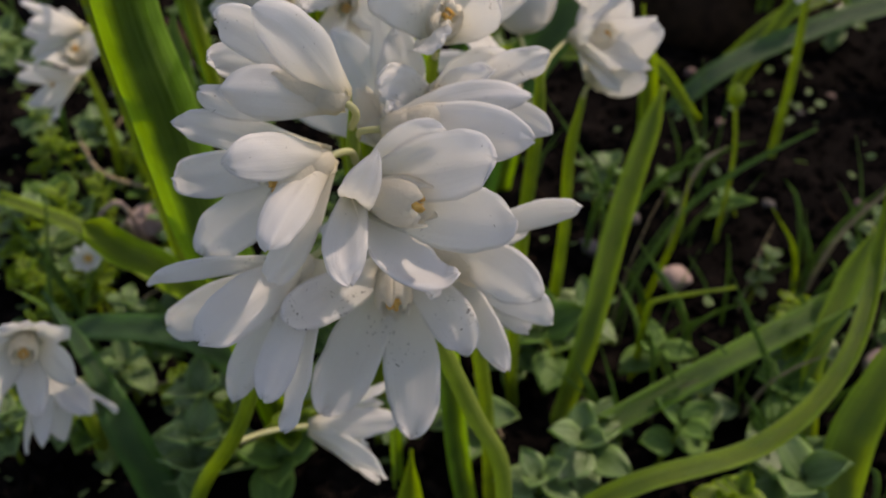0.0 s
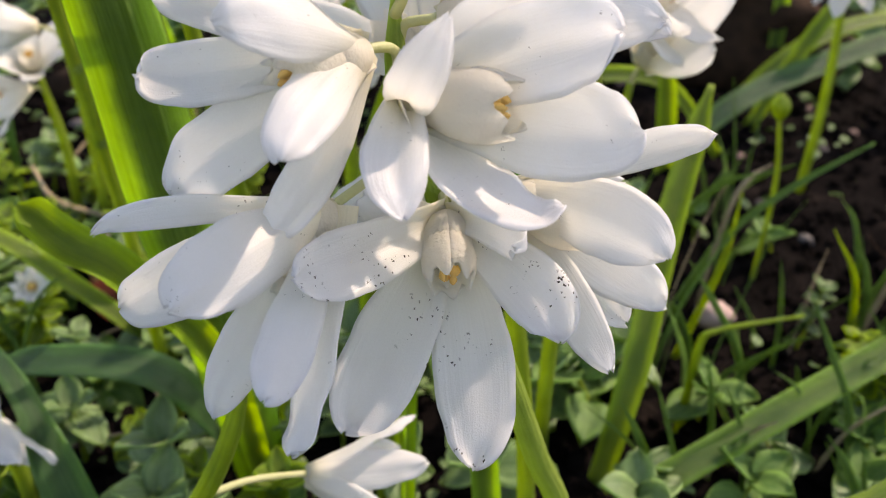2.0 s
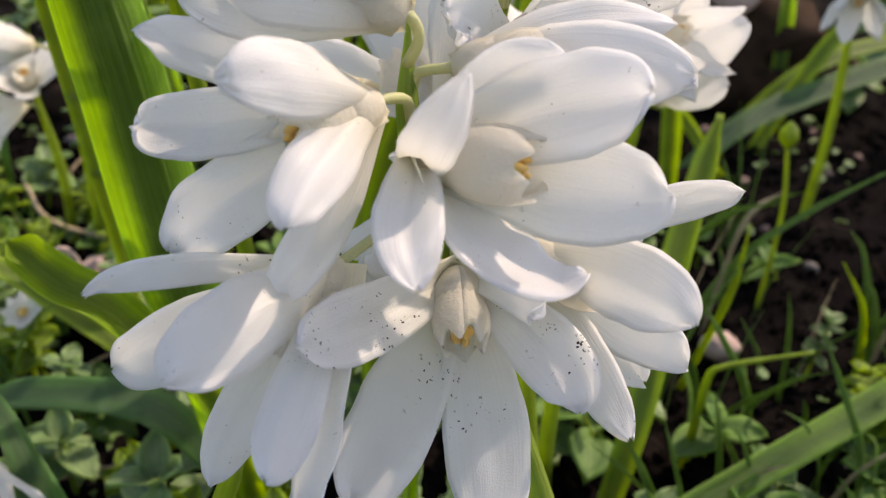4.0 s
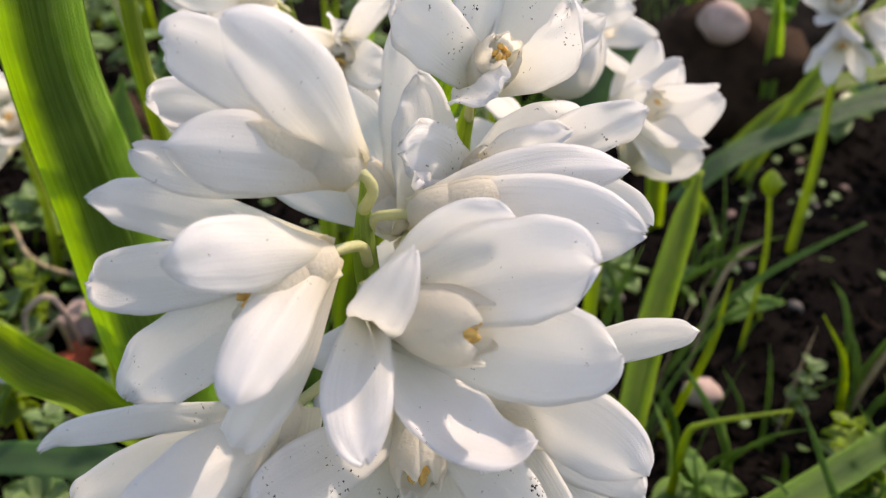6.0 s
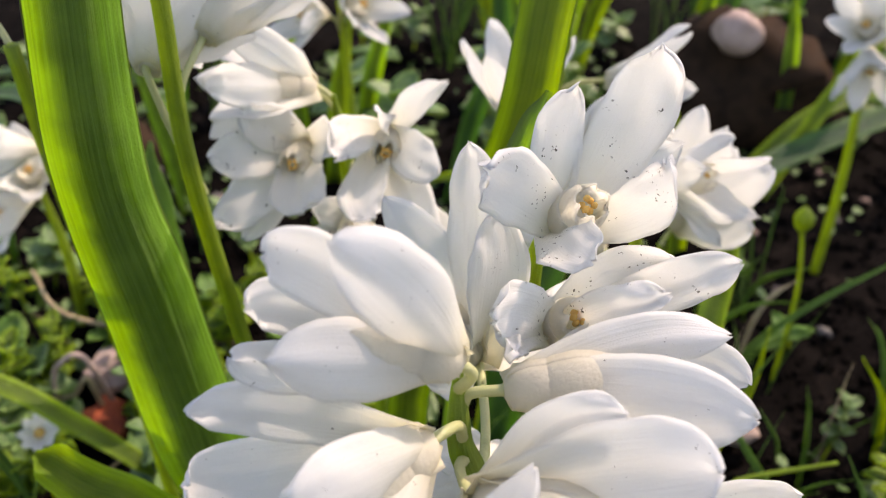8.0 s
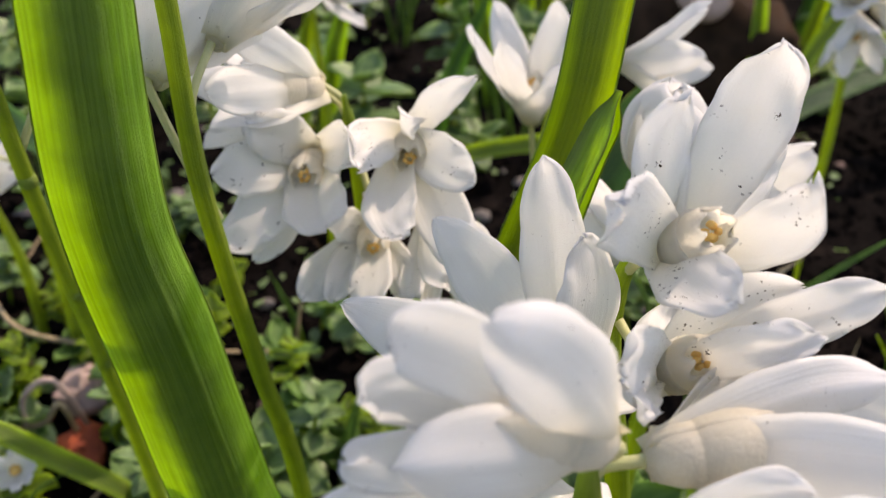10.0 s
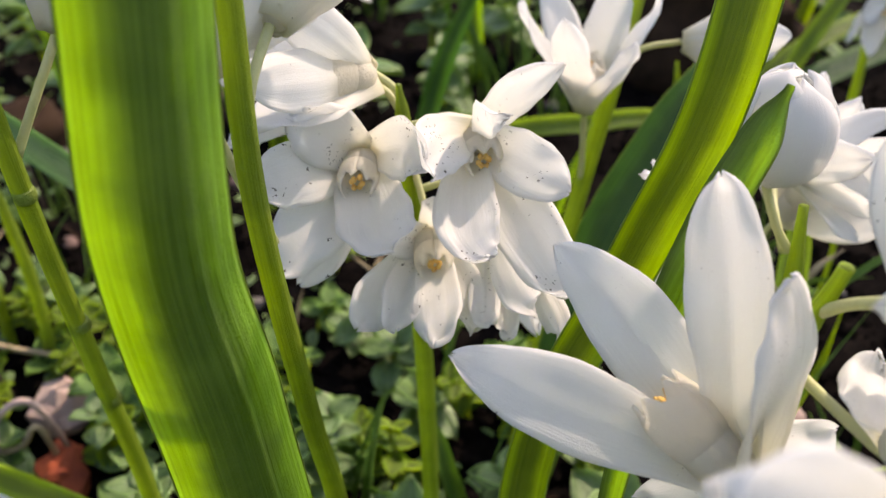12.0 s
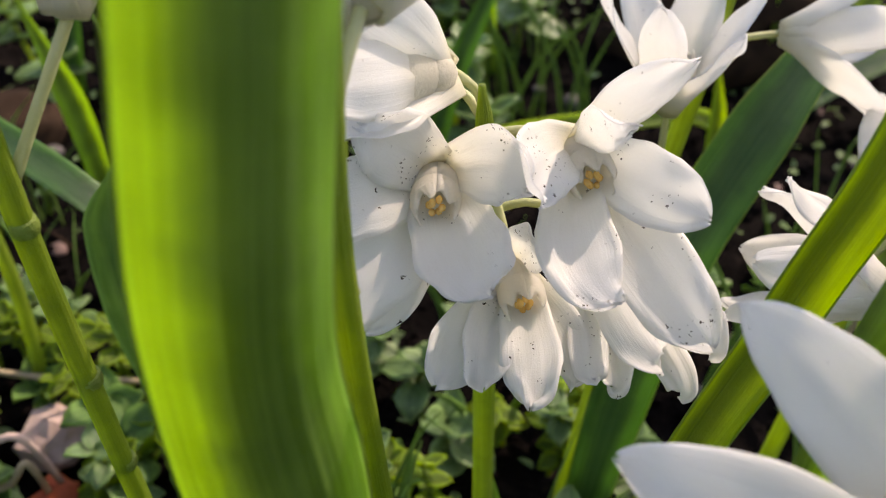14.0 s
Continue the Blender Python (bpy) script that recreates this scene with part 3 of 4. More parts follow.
flower(spike, O, (-0.68, 9.75, 8.34), (-0.55, 0.69, 0.47), [((-0.71, 10.73, 10.0), (-0.66, 10.39, 9.32), 0.51, (-0.46, -0.77, 0.44)), ((-1.48, 11.29, 9.14), (-1.03, 10.63, 8.78), 0.58, (-0.42, -0.58, 0.7)), ((-2.29, 10.79, 8.66), (-1.6, 10.35, 8.52), 0.57, (-0.28, -0.65, 0.71)), ((-0.6, 10.02, 9.73), (-0.51, 9.9, 9.17), 0.62, (0.48, -0.87, 0.14)), ((0.29, 10.15, 8.17), (-0.13, 10.0, 8.18), 0.41, (0.31, -0.39, 0.87)), ((-1.05, 10.2, 7.68), (-0.75, 9.99, 7.94), 0.41, (-0.91, -0.27, 0.33))], (-0.75, 8.3, 8.3), 0.52, 0.05, 0.25, 0.04, seed=8.0, tilt_guess=38, blunt=1.45)

flower(spike, O, (-0.62, 8.65, 7.95), (-0.15, 0.55, -0.75), [(0, 30, 1.5), (60, 34, 1.55), (120, 30, 1.5), (180, 32, 1.55), (240, 30, 1.5), (300, 34, 1.5)], (-0.55, 8.25, 7.75), 0.62, 0.05, 0.3, 0.04, seed=26.0)

# ---- the spike just behind it, with crumpled flowers ----
O = (0.9, 10.6, 0.0)
spike = thing("squill_plant", O, "white squill spike with two crumpled, soil-specked flowers", "flowering plant", SQUILL)
part("stem", tube([(0.9, 10.6, -0.3), (0.7, 10.5, 3.0), (0.2, 10.4, 6.5), (-0.15, 10.3, 8.6), (-0.05, 10.2, 9.6)], [0.13, 0.125, 0.12, 0.10, 0.05], 30, 12), STEM, spike, O)
flower(spike, O, (-0.06, 9.64, 9.8), (0.25, -0.62, 0.74), [((0.66, 10.08, 11.12), (0.51, 10.04, 10.51), 0.57, (-0.24, -0.87, 0.42)), ((0.05, 10.02, 10.84), (-0.1, 9.94, 10.34), 0.38, (-0.18, -0.92, 0.36)), ((-0.81, 8.89, 10.73), (-0.48, 9.31, 10.32), 0.53, (0.6, -0.79, -0.15)), ((0.53, 9.13, 10.65), (0.43, 9.25, 10.17), 0.40, (-0.7, -0.71, 0.06)), ((0.03, 8.68, 10.04), (-0.13, 9.16, 9.97), 0.48, (-0.65, 0.12, 0.75)), ((1.04, 10.43, 10.1), (0.56, 10.14, 9.93), 0.43, (0.27, -0.64, 0.72))], (-0.1, 10.25, 9.2), 0.60, 0.10, 0.25, 0.10, PETAL_SPOTTED, seed=9.0, cup_size=0.78)
flower(spike, O, (-0.12, 9.3, 9.0), (0.25, -0.6, 0.76), [((1.15, 8.97, 9.87), (0.59, 9.09, 9.53), 0.37, (-0.49, -0.75, 0.44)), ((0.79, 9.35, 9.65), (0.23, 9.39, 9.43), 0.36, (-0.31, -0.81, 0.5)), ((0.54, 8.68, 9.82), (0.13, 8.86, 9.54), 0.29, (-0.79, -0.59, 0.18)), ((-0.72, 8.61, 9.66), (-0.43, 8.84, 9.51), 0.48, (0.82, -0.56, 0.16)), ((0.21, 10.05, 8.94), (-0.03, 9.61, 8.96), 0.38, (0.29, -0.05, 0.95)), ((-0.55, 8.42, 9.45), (-0.45, 8.75, 9.39), 0.19, (0.73, -0.01, 0.68))], (-0.1, 10.3, 8.7), 0.55, 0.25, 0.25, 0.12, PETAL_SPOTTED, seed=10.0, cup_size=0.8, blunt=3.6)

# ---- the spike with the hanging bells ----
O = (-1.6, 14.6, 0.0)
spike = thing("squill_plant", O, "white squill spike with hanging cupped flowers and brown specks", "flowering plant", SQUILL)
part("stem", tube([(-1.5, 14.7, -0.3), (-1.7, 14.7, 4.0), (-1.95, 14.5, 7.0), (-2.09, 14.31, 8.46), (-2.15, 14.3, 8.95)], [0.12, 0.12, 0.11, 0.08, 0.03], 26, 12), STEM, spike, O)
flower(spike, O, (-2.53, 14.07, 8.3), (-0.22, -0.97, 0.08), [((-3.59, 13.41, 8.5), (-3.16, 13.56, 8.48), 0.59, (0.52, -0.67, 0.54)), ((-3.54, 13.03, 7.79), (-3.07, 13.34, 8.07), 0.62, (0.21, -0.59, 0.78)), ((-3.25, 13.06, 7.6), (-2.86, 13.39, 7.92), 0.36, (0.07, -0.6, 0.8)), ((-2.44, 12.68, 8.16), (-2.54, 13.14, 8.25), 0.70, (-0.29, -0.12, 0.95)), ((-2.09, 13.02, 8.76), (-2.23, 13.5, 8.71), 0.56, (-0.91, -0.23, 0.35)), ((-3.21, 13.59, 9.04), (-2.88, 13.75, 8.75), 0.60, (0.56, -0.83, -0.03))], (-2.1, 14.3, 8.5), 0.66, 0.02, 0.3, 0.09, PETAL_SPOTTED, seed=11.0, cup_size=0.85)
flower(spike, O, (-1.45, 13.91, 8.55), (-0.08, -0.99, 0.06), [((-0.86, 12.72, 8.61), (-1.19, 13.16, 8.67), 0.54, (-0.73, -0.33, 0.6)), ((-0.79, 13.54, 9.43), (-1.18, 13.73, 9.03), 0.36, (-0.61, -0.78, 0.13)), ((-2.1, 12.89, 8.74), (-1.88, 13.36, 8.83), 0.53, (0.56, -0.21, 0.8)), ((-1.63, 12.37, 8.23), (-1.75, 12.88, 8.34), 0.57, (-0.24, -0.17, 0.96)), ((-0.98, 12.14, 7.96), (-1.2, 12.78, 8.2), 0.60, (-0.47, -0.39, 0.79)), ((-1.41, 13.05, 9.17), (-1.54, 13.37, 9.02), 0.34, (0.94, 0.23, 0.25))], (-2.05, 14.3, 8.5), 0.62, 0.03, 0.3, 0.09, PETAL_SPOTTED, seed=12.0, cup_size=0.85, blunt=2.0)
flower(spike, O, (-1.88, 13.86, 7.45), (-0.1, -0.98, 0.05), [((-2.08, 12.52, 7.15), (-1.98, 12.96, 7.35), 0.46, (-0.15, -0.2, 0.97)), ((-2.77, 12.83, 7.16), (-2.44, 13.18, 7.33), 0.47, (0.22, -0.43, 0.87)), ((-2.42, 12.72, 7.19), (-2.25, 13.15, 7.34), 0.42, (0.11, -0.27, 0.96)), ((-1.82, 13.21, 8.06), (-1.88, 13.51, 7.92), 0.40, (-0.9, -0.34, -0.28)), ((-1.67, 12.75, 7.07), (-1.66, 13.11, 7.32), 0.35, (-0.35, -0.36, 0.86)), ((-2.42, 13.53, 7.78), (-2.2, 13.62, 7.62), 0.40, (0.64, -0.67, 0.37))], (-2.0, 14.4, 8.0), 0.58, 0.0, 0.3, 0.09, PETAL_SPOTTED, seed=13.0, cup_size=0.85)
flower(spike, O, (-2.4, 14.37, 9.03), (-0.87, -0.44, 0.22), [((-3.53, 13.28, 9.5), (-3.04, 13.73, 9.32), 0.54, (-0.72, 0.6, -0.34)), ((-3.43, 13.75, 10.07), (-2.88, 13.97, 9.65), 0.47, (-0.46, 0.89, 0.08)), ((-3.3, 14.77, 9.16), (-2.84, 14.61, 9.12), 0.49, (-0.31, -0.84, 0.46)), ((-3.4, 14.46, 8.73), (-2.93, 14.39, 8.88), 0.43, (-0.2, -0.89, 0.42)), ((-3.11, 14.98, 9.43), (-2.73, 14.65, 9.24), 0.44, (-0.35, -0.76, 0.55)), ((-3.58, 13.59, 8.99), (-3.05, 13.9, 9.0), 0.62, (0.02, 0.02, -1.0))], (-2.09, 14.31, 8.6), 0.66, -0.1, 0.4, 0.02, seed=14.0, tilt_guess=28)
flower(spike, O, (-2.55, 14.8, 8.8), (-0.85, 0.30, -0.12), [(0, 30, 1.45), (60, 34, 1.4), (120, 32, 1.45), (180, 30, 1.45), (240, 34, 1.4), (300, 32, 1.4)], (-2.1, 14.35, 8.6), 0.62, 0.05, 0.3, 0.05, seed=25.0)
flower(spike, O, (-1.2, 14.2, 7.6), (0.2, -0.75, -0.6), [((-0.94, 12.44, 7.21), (-0.95, 12.73, 7.37), 0.27, (0.46, 0.26, -0.85)), ((-1.38, 12.67, 7.1), (-1.3, 12.91, 7.24), 0.24, (-0.26, -0.27, 0.93)), ((-1.56, 12.62, 7.28), (-1.51, 12.96, 7.36), 0.29, (0.16, 0.16, -0.97)), ((-1.19, 12.37, 7.63), (-1.31, 12.74, 7.68), 0.36, (0.44, -0.01, -0.9)), ((-0.79, 12.42, 7.58), (-0.85, 12.85, 7.73), 0.42, (0.62, 0.15, -0.77))], (-1.95, 14.5, 7.6), 0.5, 0.1, 0.3, 0.06, PETAL_SPOTTED, seed=15.0, blunt=2.0)

# ---- the spike with the tight bud ----
O = (1.5, 13.2, 0.0)
spike = thing("squill_plant", O, "white squill spike with a half-closed bud and open side flowers", "flowering plant", SQUILL)
part("stem", tube([(1.5, 13.2, -0.3), (1.36, 12.9, 1.4), (1.4, 12.8, 4.7), (1.5, 12.6, 7.0), (1.5, 12.8, 8.2)], [0.13, 0.125, 0.12, 0.11, 0.05], 28, 12), STEM, spike, O)
flower(spike, O, (2.2, 14.3, 7.7), (0.81, -0.51, 0.3), [(-155, 36, 1.4), (-44, 10, 1.45), (23, 34, 1.37), (60, 50, 1.4), (172, 53, 1.2)], (1.5, 12.9, 7.6), 0.52, 0.05, 0.3, 0.04, seed=16.0)
bud(spike, O, (1.2, 13.0, 8.33), (0.05, 0.1, 1.0), 1.1, 0.88, (1.45, 12.75, 7.7), 17.0)
flower(spike, O, (1.17, 12.9, 7.45), (-0.75, 0.5, 0.12), [(0, 32, 1.45), (60, 28, 1.45), (120, 32, 1.45), (180, 30, 1.45), (240, 30, 1.45), (300, 32, 1.45)], (1.48, 12.7, 7.0), 0.58, 0.05, 0.25, 0.04, seed=18.0)

# ---- the spikes farther back ----
O = (0.05, 16.4, 0.0)
spike = thing("squill_plant", O, "white squill spike on a thick green stem", "flowering plant", SQUILL)
part("stem", tube([(0.0, 16.2, -0.3), (0.41, 16.4, 3.5), (0.68, 16.5, 5.75), (1.02, 16.6, 7.74), (1.3, 16.7, 9.2)], [0.13, 0.13, 0.125, 0.12, 0.06], 26, 12), STEM, spike, O)
flower(spike, O, (0.55, 16.3, 7.5), (-0.1, -0.1, 1.0), [(0, 30, 1.7), (60, 34, 1.75), (120, 30, 1.7), (180, 26, 1.75), (240, 34, 1.7), (300, 30, 1.75)], (0.72, 16.5, 6.2), 0.6, -0.05, 0.3, 0.03, seed=19.0)
flower(spike, O, (1.9, 16.6, 8.2), (0.85, -0.4, 0.1), [(0, 40, 1.5), (60, 38, 1.5), (120, 42, 1.5), (180, 40, 1.5), (240, 38, 1.5), (300, 42, 1.5)], (1.1, 16.6, 8.0), 0.58, 0.1, 0.25, 0.03, seed=20.0)

O = (-2.7, 12.8, 0.0)
spike = thing("squill_plant", O, "white squill spike with pale buds on a slender stem", "flowering plant", SQUILL)
part("stem", tube([(-2.7, 12.8, -0.3), (-3.0, 12.5, 4.7), (-3.26, 12.3, 6.7), (-3.52, 12.1, 9.1), (-3.55, 12.08, 10.8), (-3.6, 12.1, 11.6)], [0.12, 0.11, 0.10, 0.095, 0.09, 0.05], 30, 12), STEM, spike, O)
flower(spike, O, (-3.86, 12.4, 10.05), (0.12, 0.80, 0.45), [(10, 42, 1.5), (70, 46, 1.45), (130, 44, 1.45), (185, 48, 1.4), (245, 44, 1.45), (305, 46, 1.5)], (-3.42, 12.2, 8.7), 0.66, 0.05, 0.3, 0.04, seed=21.0)
flower(spike, O, (-3.3, 12.6, 10.3), (0.4, 0.75, 0.5), [(0, 32, 1.45), (60, 36, 1.45), (120, 34, 1.45), (180, 32, 1.5), (240, 36, 1.45), (300, 34, 1.45)], (-3.53, 12.1, 9.8), 0.6, 0.05, 0.3, 0.03, seed=22.0)

O = (-5.1, 14.4, 0.0)
spike = thing("squill_plant", O, "white squill spike with a cut tip on a ringed stem", "flowering plant", SQUILL)
part("stem", tube([(-5.1, 14.4, -0.3), (-5.23, 14.0, 3.96), (-5.35, 13.7, 6.15), (-5.46, 13.4, 8.32), (-5.51, 13.2, 10.0)], [0.115, 0.105, 0.095, 0.09, 0.085], 30, 12), STEM, spike, O)
# Stem joints; their paler colour stands in for sunlit bands between shadows.
for z in (3.2, 5.75, 6.95, 8.6):
    x, y = -5.0 - 0.053 * z, 14.6 - 0.145 * z
    part("ring", tube([(x + 0.004, y + 0.01, z - 0.06), (x, y, z), (x - 0.004, y - 0.01, z + 0.06)], [0.092, 0.1, 0.092], 6, 12), STEM_PALE, spike, O, "joint on the stem, its sunlit band put in pale colour")
flower(spike, O, (-4.95, 13.6, 9.95), (0.2, 0.1, 1.0), [(0, 22, 1.45), (60, 26, 1.45), (120, 24, 1.45), (180, 22, 1.5), (240, 26, 1.45), (300, 24, 1.45)], (-5.46, 13.35, 8.9), 0.6, -0.05, 0.35, 0.03, seed=23.0)
flower(spike, O, (-5.9, 13.6, 10.3), (-0.7, 0.2, 0.6), [(0, 32, 1.45), (60, 36, 1.45), (120, 34, 1.45), (180, 32, 1.5), (240, 36, 1.45), (300, 34, 1.45)], (-5.5, 13.25, 9.7), 0.6, 0.05, 0.3, 0.03, seed=24.0)

# ---- strap leaves ----
LEAVES = "strap leaves"


def strap(points, widths, facing, mat, label, margin=False, **kw):
    """A strap leaf; a large one has pale margins along both edges."""
    geo = blade(points, widths, facing, **kw)
    if not margin:
        return tagged(mesh_object("strap_leaf", *geo[:2], mat, geo[2], points[0]), label, "leaf", LEAVES)
    leaf = thing("strap_leaf", points[0], label, "leaf", LEAVES)
    part("blade", geo, mat, leaf, points[0])
    row, n = kw["across"] + 1, kw["n"]
    for k in (0, row - 1):
        edge = [geo[0][i * row + k] for i in range(0, n + 1, 2)]
        part("margin", tube(edge, [0.009] * 8 + [0.003], 2 * len(edge), 6), STEM_PALE, leaf, points[0], "thin pale leaf edge")
    return leaf


strap([(-3.1, 12.3, -0.2), (-3.4, 11.6, 4.0), (-3.66, 11.3, 5.8), (-3.86, 11.05, 8.0), (-3.99, 10.82, 9.6), (-3.88, 10.7, 11.3), (-3.75, 10.8, 12.9)], [0.8, 1.0, 1.02, 0.94, 0.82, 0.74, 0.1], (0.28, -1, 0.1), LEAF, "broad ribbed green strap leaf banded with shadow", margin=True, fold=-0.32, ribs=0.007, n=70, across=44, wave=0.05)
strap([(-0.9, 10.9, -0.2), (-0.85, 11.0, 5.5), (-0.6, 11.3, 8.0), (-0.33, 11.4, 9.1), (-0.1, 11.4, 9.8), (0.06, 11.4, 10.2)], [0.25, 0.28, 0.42, 0.52, 0.44, 0.08], (0.9, -0.5, 0.3), LEAF, "folded strap leaf with a hooded tip", margin=True, fold=0.55, n=50, across=12)
# The arch above z 11.7 is unseen, added to shade the broad leaf.
strap([(-1.1, 12.0, -0.2), (-1.28, 11.95, 5.8), (-0.54, 12.15, 8.1), (-0.09, 12.2, 9.4), (0.1, 12.3, 10.5), (0.25, 12.6, 11.7), (0.0, 13.2, 12.4), (-0.6, 13.9, 12.6), (-1.3, 14.4, 12.3)], [0.45, 0.5, 0.56, 0.58, 0.56, 0.56, 0.6, 0.6, 0.1], (0.1, -1, 0.2), LEAF_LIME, "narrow upright green strap leaf with an unseen arch added for shade", margin=True, fold=0.2, n=70, across=10)
strap([(2.3, 12.4, 0.0), (2.95, 13.4, 1.9), (3.55, 14.9, 3.4), (4.2, 16.2, 4.7), (4.58, 16.9, 5.5)], [0.4, 0.48, 0.52, 0.46, 0.12], (-0.3, -0.8, 0.5), LEAF_LIME, "upright bright green strap leaf with a blunt tip", fold=0.18, n=40, across=10)
strap([(2.1, 11.3, 0.3), (3.38, 11.67, 1.2), (6.64, 13.17, 2.0), (9.2, 14.57, 2.3), (12.5, 16.4, 2.0)], [0.4, 0.5, 0.54, 0.5, 0.2], (0, -0.3, 1), LEAF, "long leaning green strap leaf", fold=0.16, n=40, across=10)
strap([(-0.5, 7.9, 0.0), (2.31, 8.36, 3.0), (4.76, 8.92, 3.6), (6.28, 10.1, 4.2), (7.3, 11.96, 5.0), (7.6, 13.0, 6.2)], [0.3, 0.38, 0.38, 0.33, 0.26, 0.08], (-0.3, -0.2, 1), LEAF_LIME, "arching strap leaf lit from behind", margin=True, fold=0.2, n=50, across=10, twist=0.5)
strap([(7.41, 12.19, -0.2), (7.34, 12.89, 1.5), (8.12, 14.02, 2.6), (8.75, 14.75, 3.4)], [0.35, 0.42, 0.6, 0.12], (0, -1, 0.4), LEAF_LIME, "short yellow-green leaf with a rounded tip", fold=0.15)
strap([(-9.6, 16.2, 3.2), (-8.23, 16.0, 2.69), (-7.32, 16.0, 1.85), (-6.41, 16.0, 0.96), (-6.0, 15.9, 0.5)], [0.3, 0.36, 0.4, 0.36, 0.05], (0, -0.4, 1), LEAF_LIME, "thin drooping yellow-green leaf over the weeds", fold=0.2)
strap([(-3.0, 11.9, -0.2), (-3.3, 11.3, 3.4), (-4.2, 10.75, 5.4), (-4.75, 10.66, 5.9), (-5.1, 10.67, 6.28), (-5.24, 10.68, 6.42)], [0.35, 0.4, 0.5, 0.52, 0.46, 0.1], (0.1, -0.6, 1), LEAF_LIME, "short folded green leaf with a blunt tip", fold=0.4, n=40, across=12)
strap([(-4.96, 10.26, 0.0), (-5.58, 10.68, 2.0), (-6.15, 11.34, 3.0), (-7.32, 12.66, 3.5)], [0.7, 0.62, 0.35, 0.06], (0.4, -0.6, 0.6), LEAF_DARK, "dark narrow leaf with sun flecks", fold=0.14)

# ---- ground ----
def steps(near, fine, far):
    out, d = [0.0], fine
    while out[-1] < far:
        out.append(out[-1] + d)
        if out[-1] > near:
            d *= 1.35
    return out


def ground():
    side = steps(22.0, 0.45, 6000.0)
    xs = [-x for x in side[:0:-1]] + side
    ys = [20 + y for y in xs]
    verts, uv = [], []
    for y in ys:
        for x in xs:
            fall = 1 / (1 + ((abs(x) + abs(y - 20)) / 60) ** 2)
            z = 0.5 * noise.noise(Vector((x * 0.12, y * 0.12, 0.3))) + 0.35 * noise.noise(Vector((x * 0.5, y * 0.5, 5.0))) + 0.2 * noise.noise(Vector((x * 1.3, y * 1.3, 9.0)))
            verts.append((x, y, z * fall - 0.15))
            uv.append((x, y))
    n = len(xs)
    faces = [(i * n + k, i * n + k + 1, (i + 1) * n + k + 1, (i + 1) * n + k) for i in range(len(ys) - 1) for k in range(n - 1)]
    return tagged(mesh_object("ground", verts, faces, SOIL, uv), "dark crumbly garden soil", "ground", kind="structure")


ground()


# ---- more strap leaves farther back and low down ----
strap([(-5.1, 17.2, -0.2), (-5.3, 17.25, 2.2), (-5.55, 17.3, 4.6), (-5.6, 17.3, 5.8), (-5.45, 17.35, 6.85)], [0.35, 0.5, 0.9, 0.85, 0.08], (-0.2, -1, 0.2), GRASS, "slim upright leaf with sun flecks", fold=0.14, n=30)
strap([(-5.3, 18.0, 4.9), (-5.98, 18.2, 5.6), (-6.6, 18.6, 5.95), (-7.55, 19.3, 6.31), (-8.65, 20.3, 6.48), (-10.5, 22.5, 5.0), (-11.5, 24.0, 0.0)], [0.08, 0.42, 0.46, 0.48, 0.48, 0.45, 0.3], (0, -0.5, 1), LEAF_DARK, "arching grey-green leaf crossing behind a stem", fold=0.16, n=40)
strap([(0.2, 15.9, -0.2), (0.75, 16.2, 3.6), (1.24, 16.5, 5.3), (2.18, 17.0, 6.6), (2.97, 17.5, 7.3), (3.4, 17.8, 7.6)], [0.6, 0.85, 0.9, 0.9, 0.7, 0.1], (-0.3, -1, 0.3), LEAF_DARK, "broad blue-green strap leaf beside a stem", margin=True, fold=0.14, n=36, across=10)
strap([(-1.2, 23.6, 2.6), (1.44, 23.81, 3.0), (3.55, 23.97, 3.0), (6.0, 24.4, 2.6), (8.0, 25.0, 0.2)], [0.1, 0.42, 0.45, 0.4, 0.3], (0, -1, 0.6), LEAF_LIME, "fallen yellow-green leaf lying across the bed", fold=0.12)
strap([(7.0, 25.5, 0.0), (8.6, 26.2, 1.2), (10.75, 26.89, 2.0), (14.06, 27.44, 3.0), (18.5, 28.5, 3.4)], [0.5, 0.7, 0.75, 0.75, 0.6], (0, -0.5, 1), LEAF_DARK, "long arching green leaf over dark soil", fold=0.14)
strap([(8.5, 27.5, 0.0), (11.5, 28.4, 2.4), (15.5, 29.4, 3.2), (20.0, 30.5, 3.4)], [0.45, 0.6, 0.62, 0.5], (0, -0.4, 1), LEAF_LIME, "long sunlit leaf over dark soil", fold=0.14)
strap([(9.5, 27.0, 0.0), (11.2, 27.6, 3.0), (13.0, 28.6, 4.8), (14.5, 30.0, 5.6)], [0.4, 0.5, 0.4, 0.1], (-0.4, -1, 0.4), LEAF_LIME, "narrow sunlit leaf over dark soil", fold=0.14)
strap([(-0.6, 9.2, -0.2), (-0.55, 9.05, 2.0), (-0.48, 8.95, 3.5)], [0.45, 0.45, 0.06], (0.3, -1, 0.4), LEAF_LIME, "bright green young leaf tip over soil", fold=0.2)
strap([(0.5, 10.4, -0.2), (0.25, 10.5, 1.6), (0.05, 10.7, 4.2), (0.0, 10.8, 6.0)], [0.4, 0.42, 0.36, 0.2], (0.3, -1, 0.4), LEAF, "narrow leaf among the flower stems", fold=0.2)
strap([(-3.6, 12.4, 1.0), (-4.6, 12.46, 2.5), (-6.5, 12.78, 2.5), (-7.8, 13.1, 2.0)], [0.3, 0.6, 0.55, 0.08], (0, -0.4, 1), LEAF_DARK, "dark flat leaf among the weeds", fold=0.1)
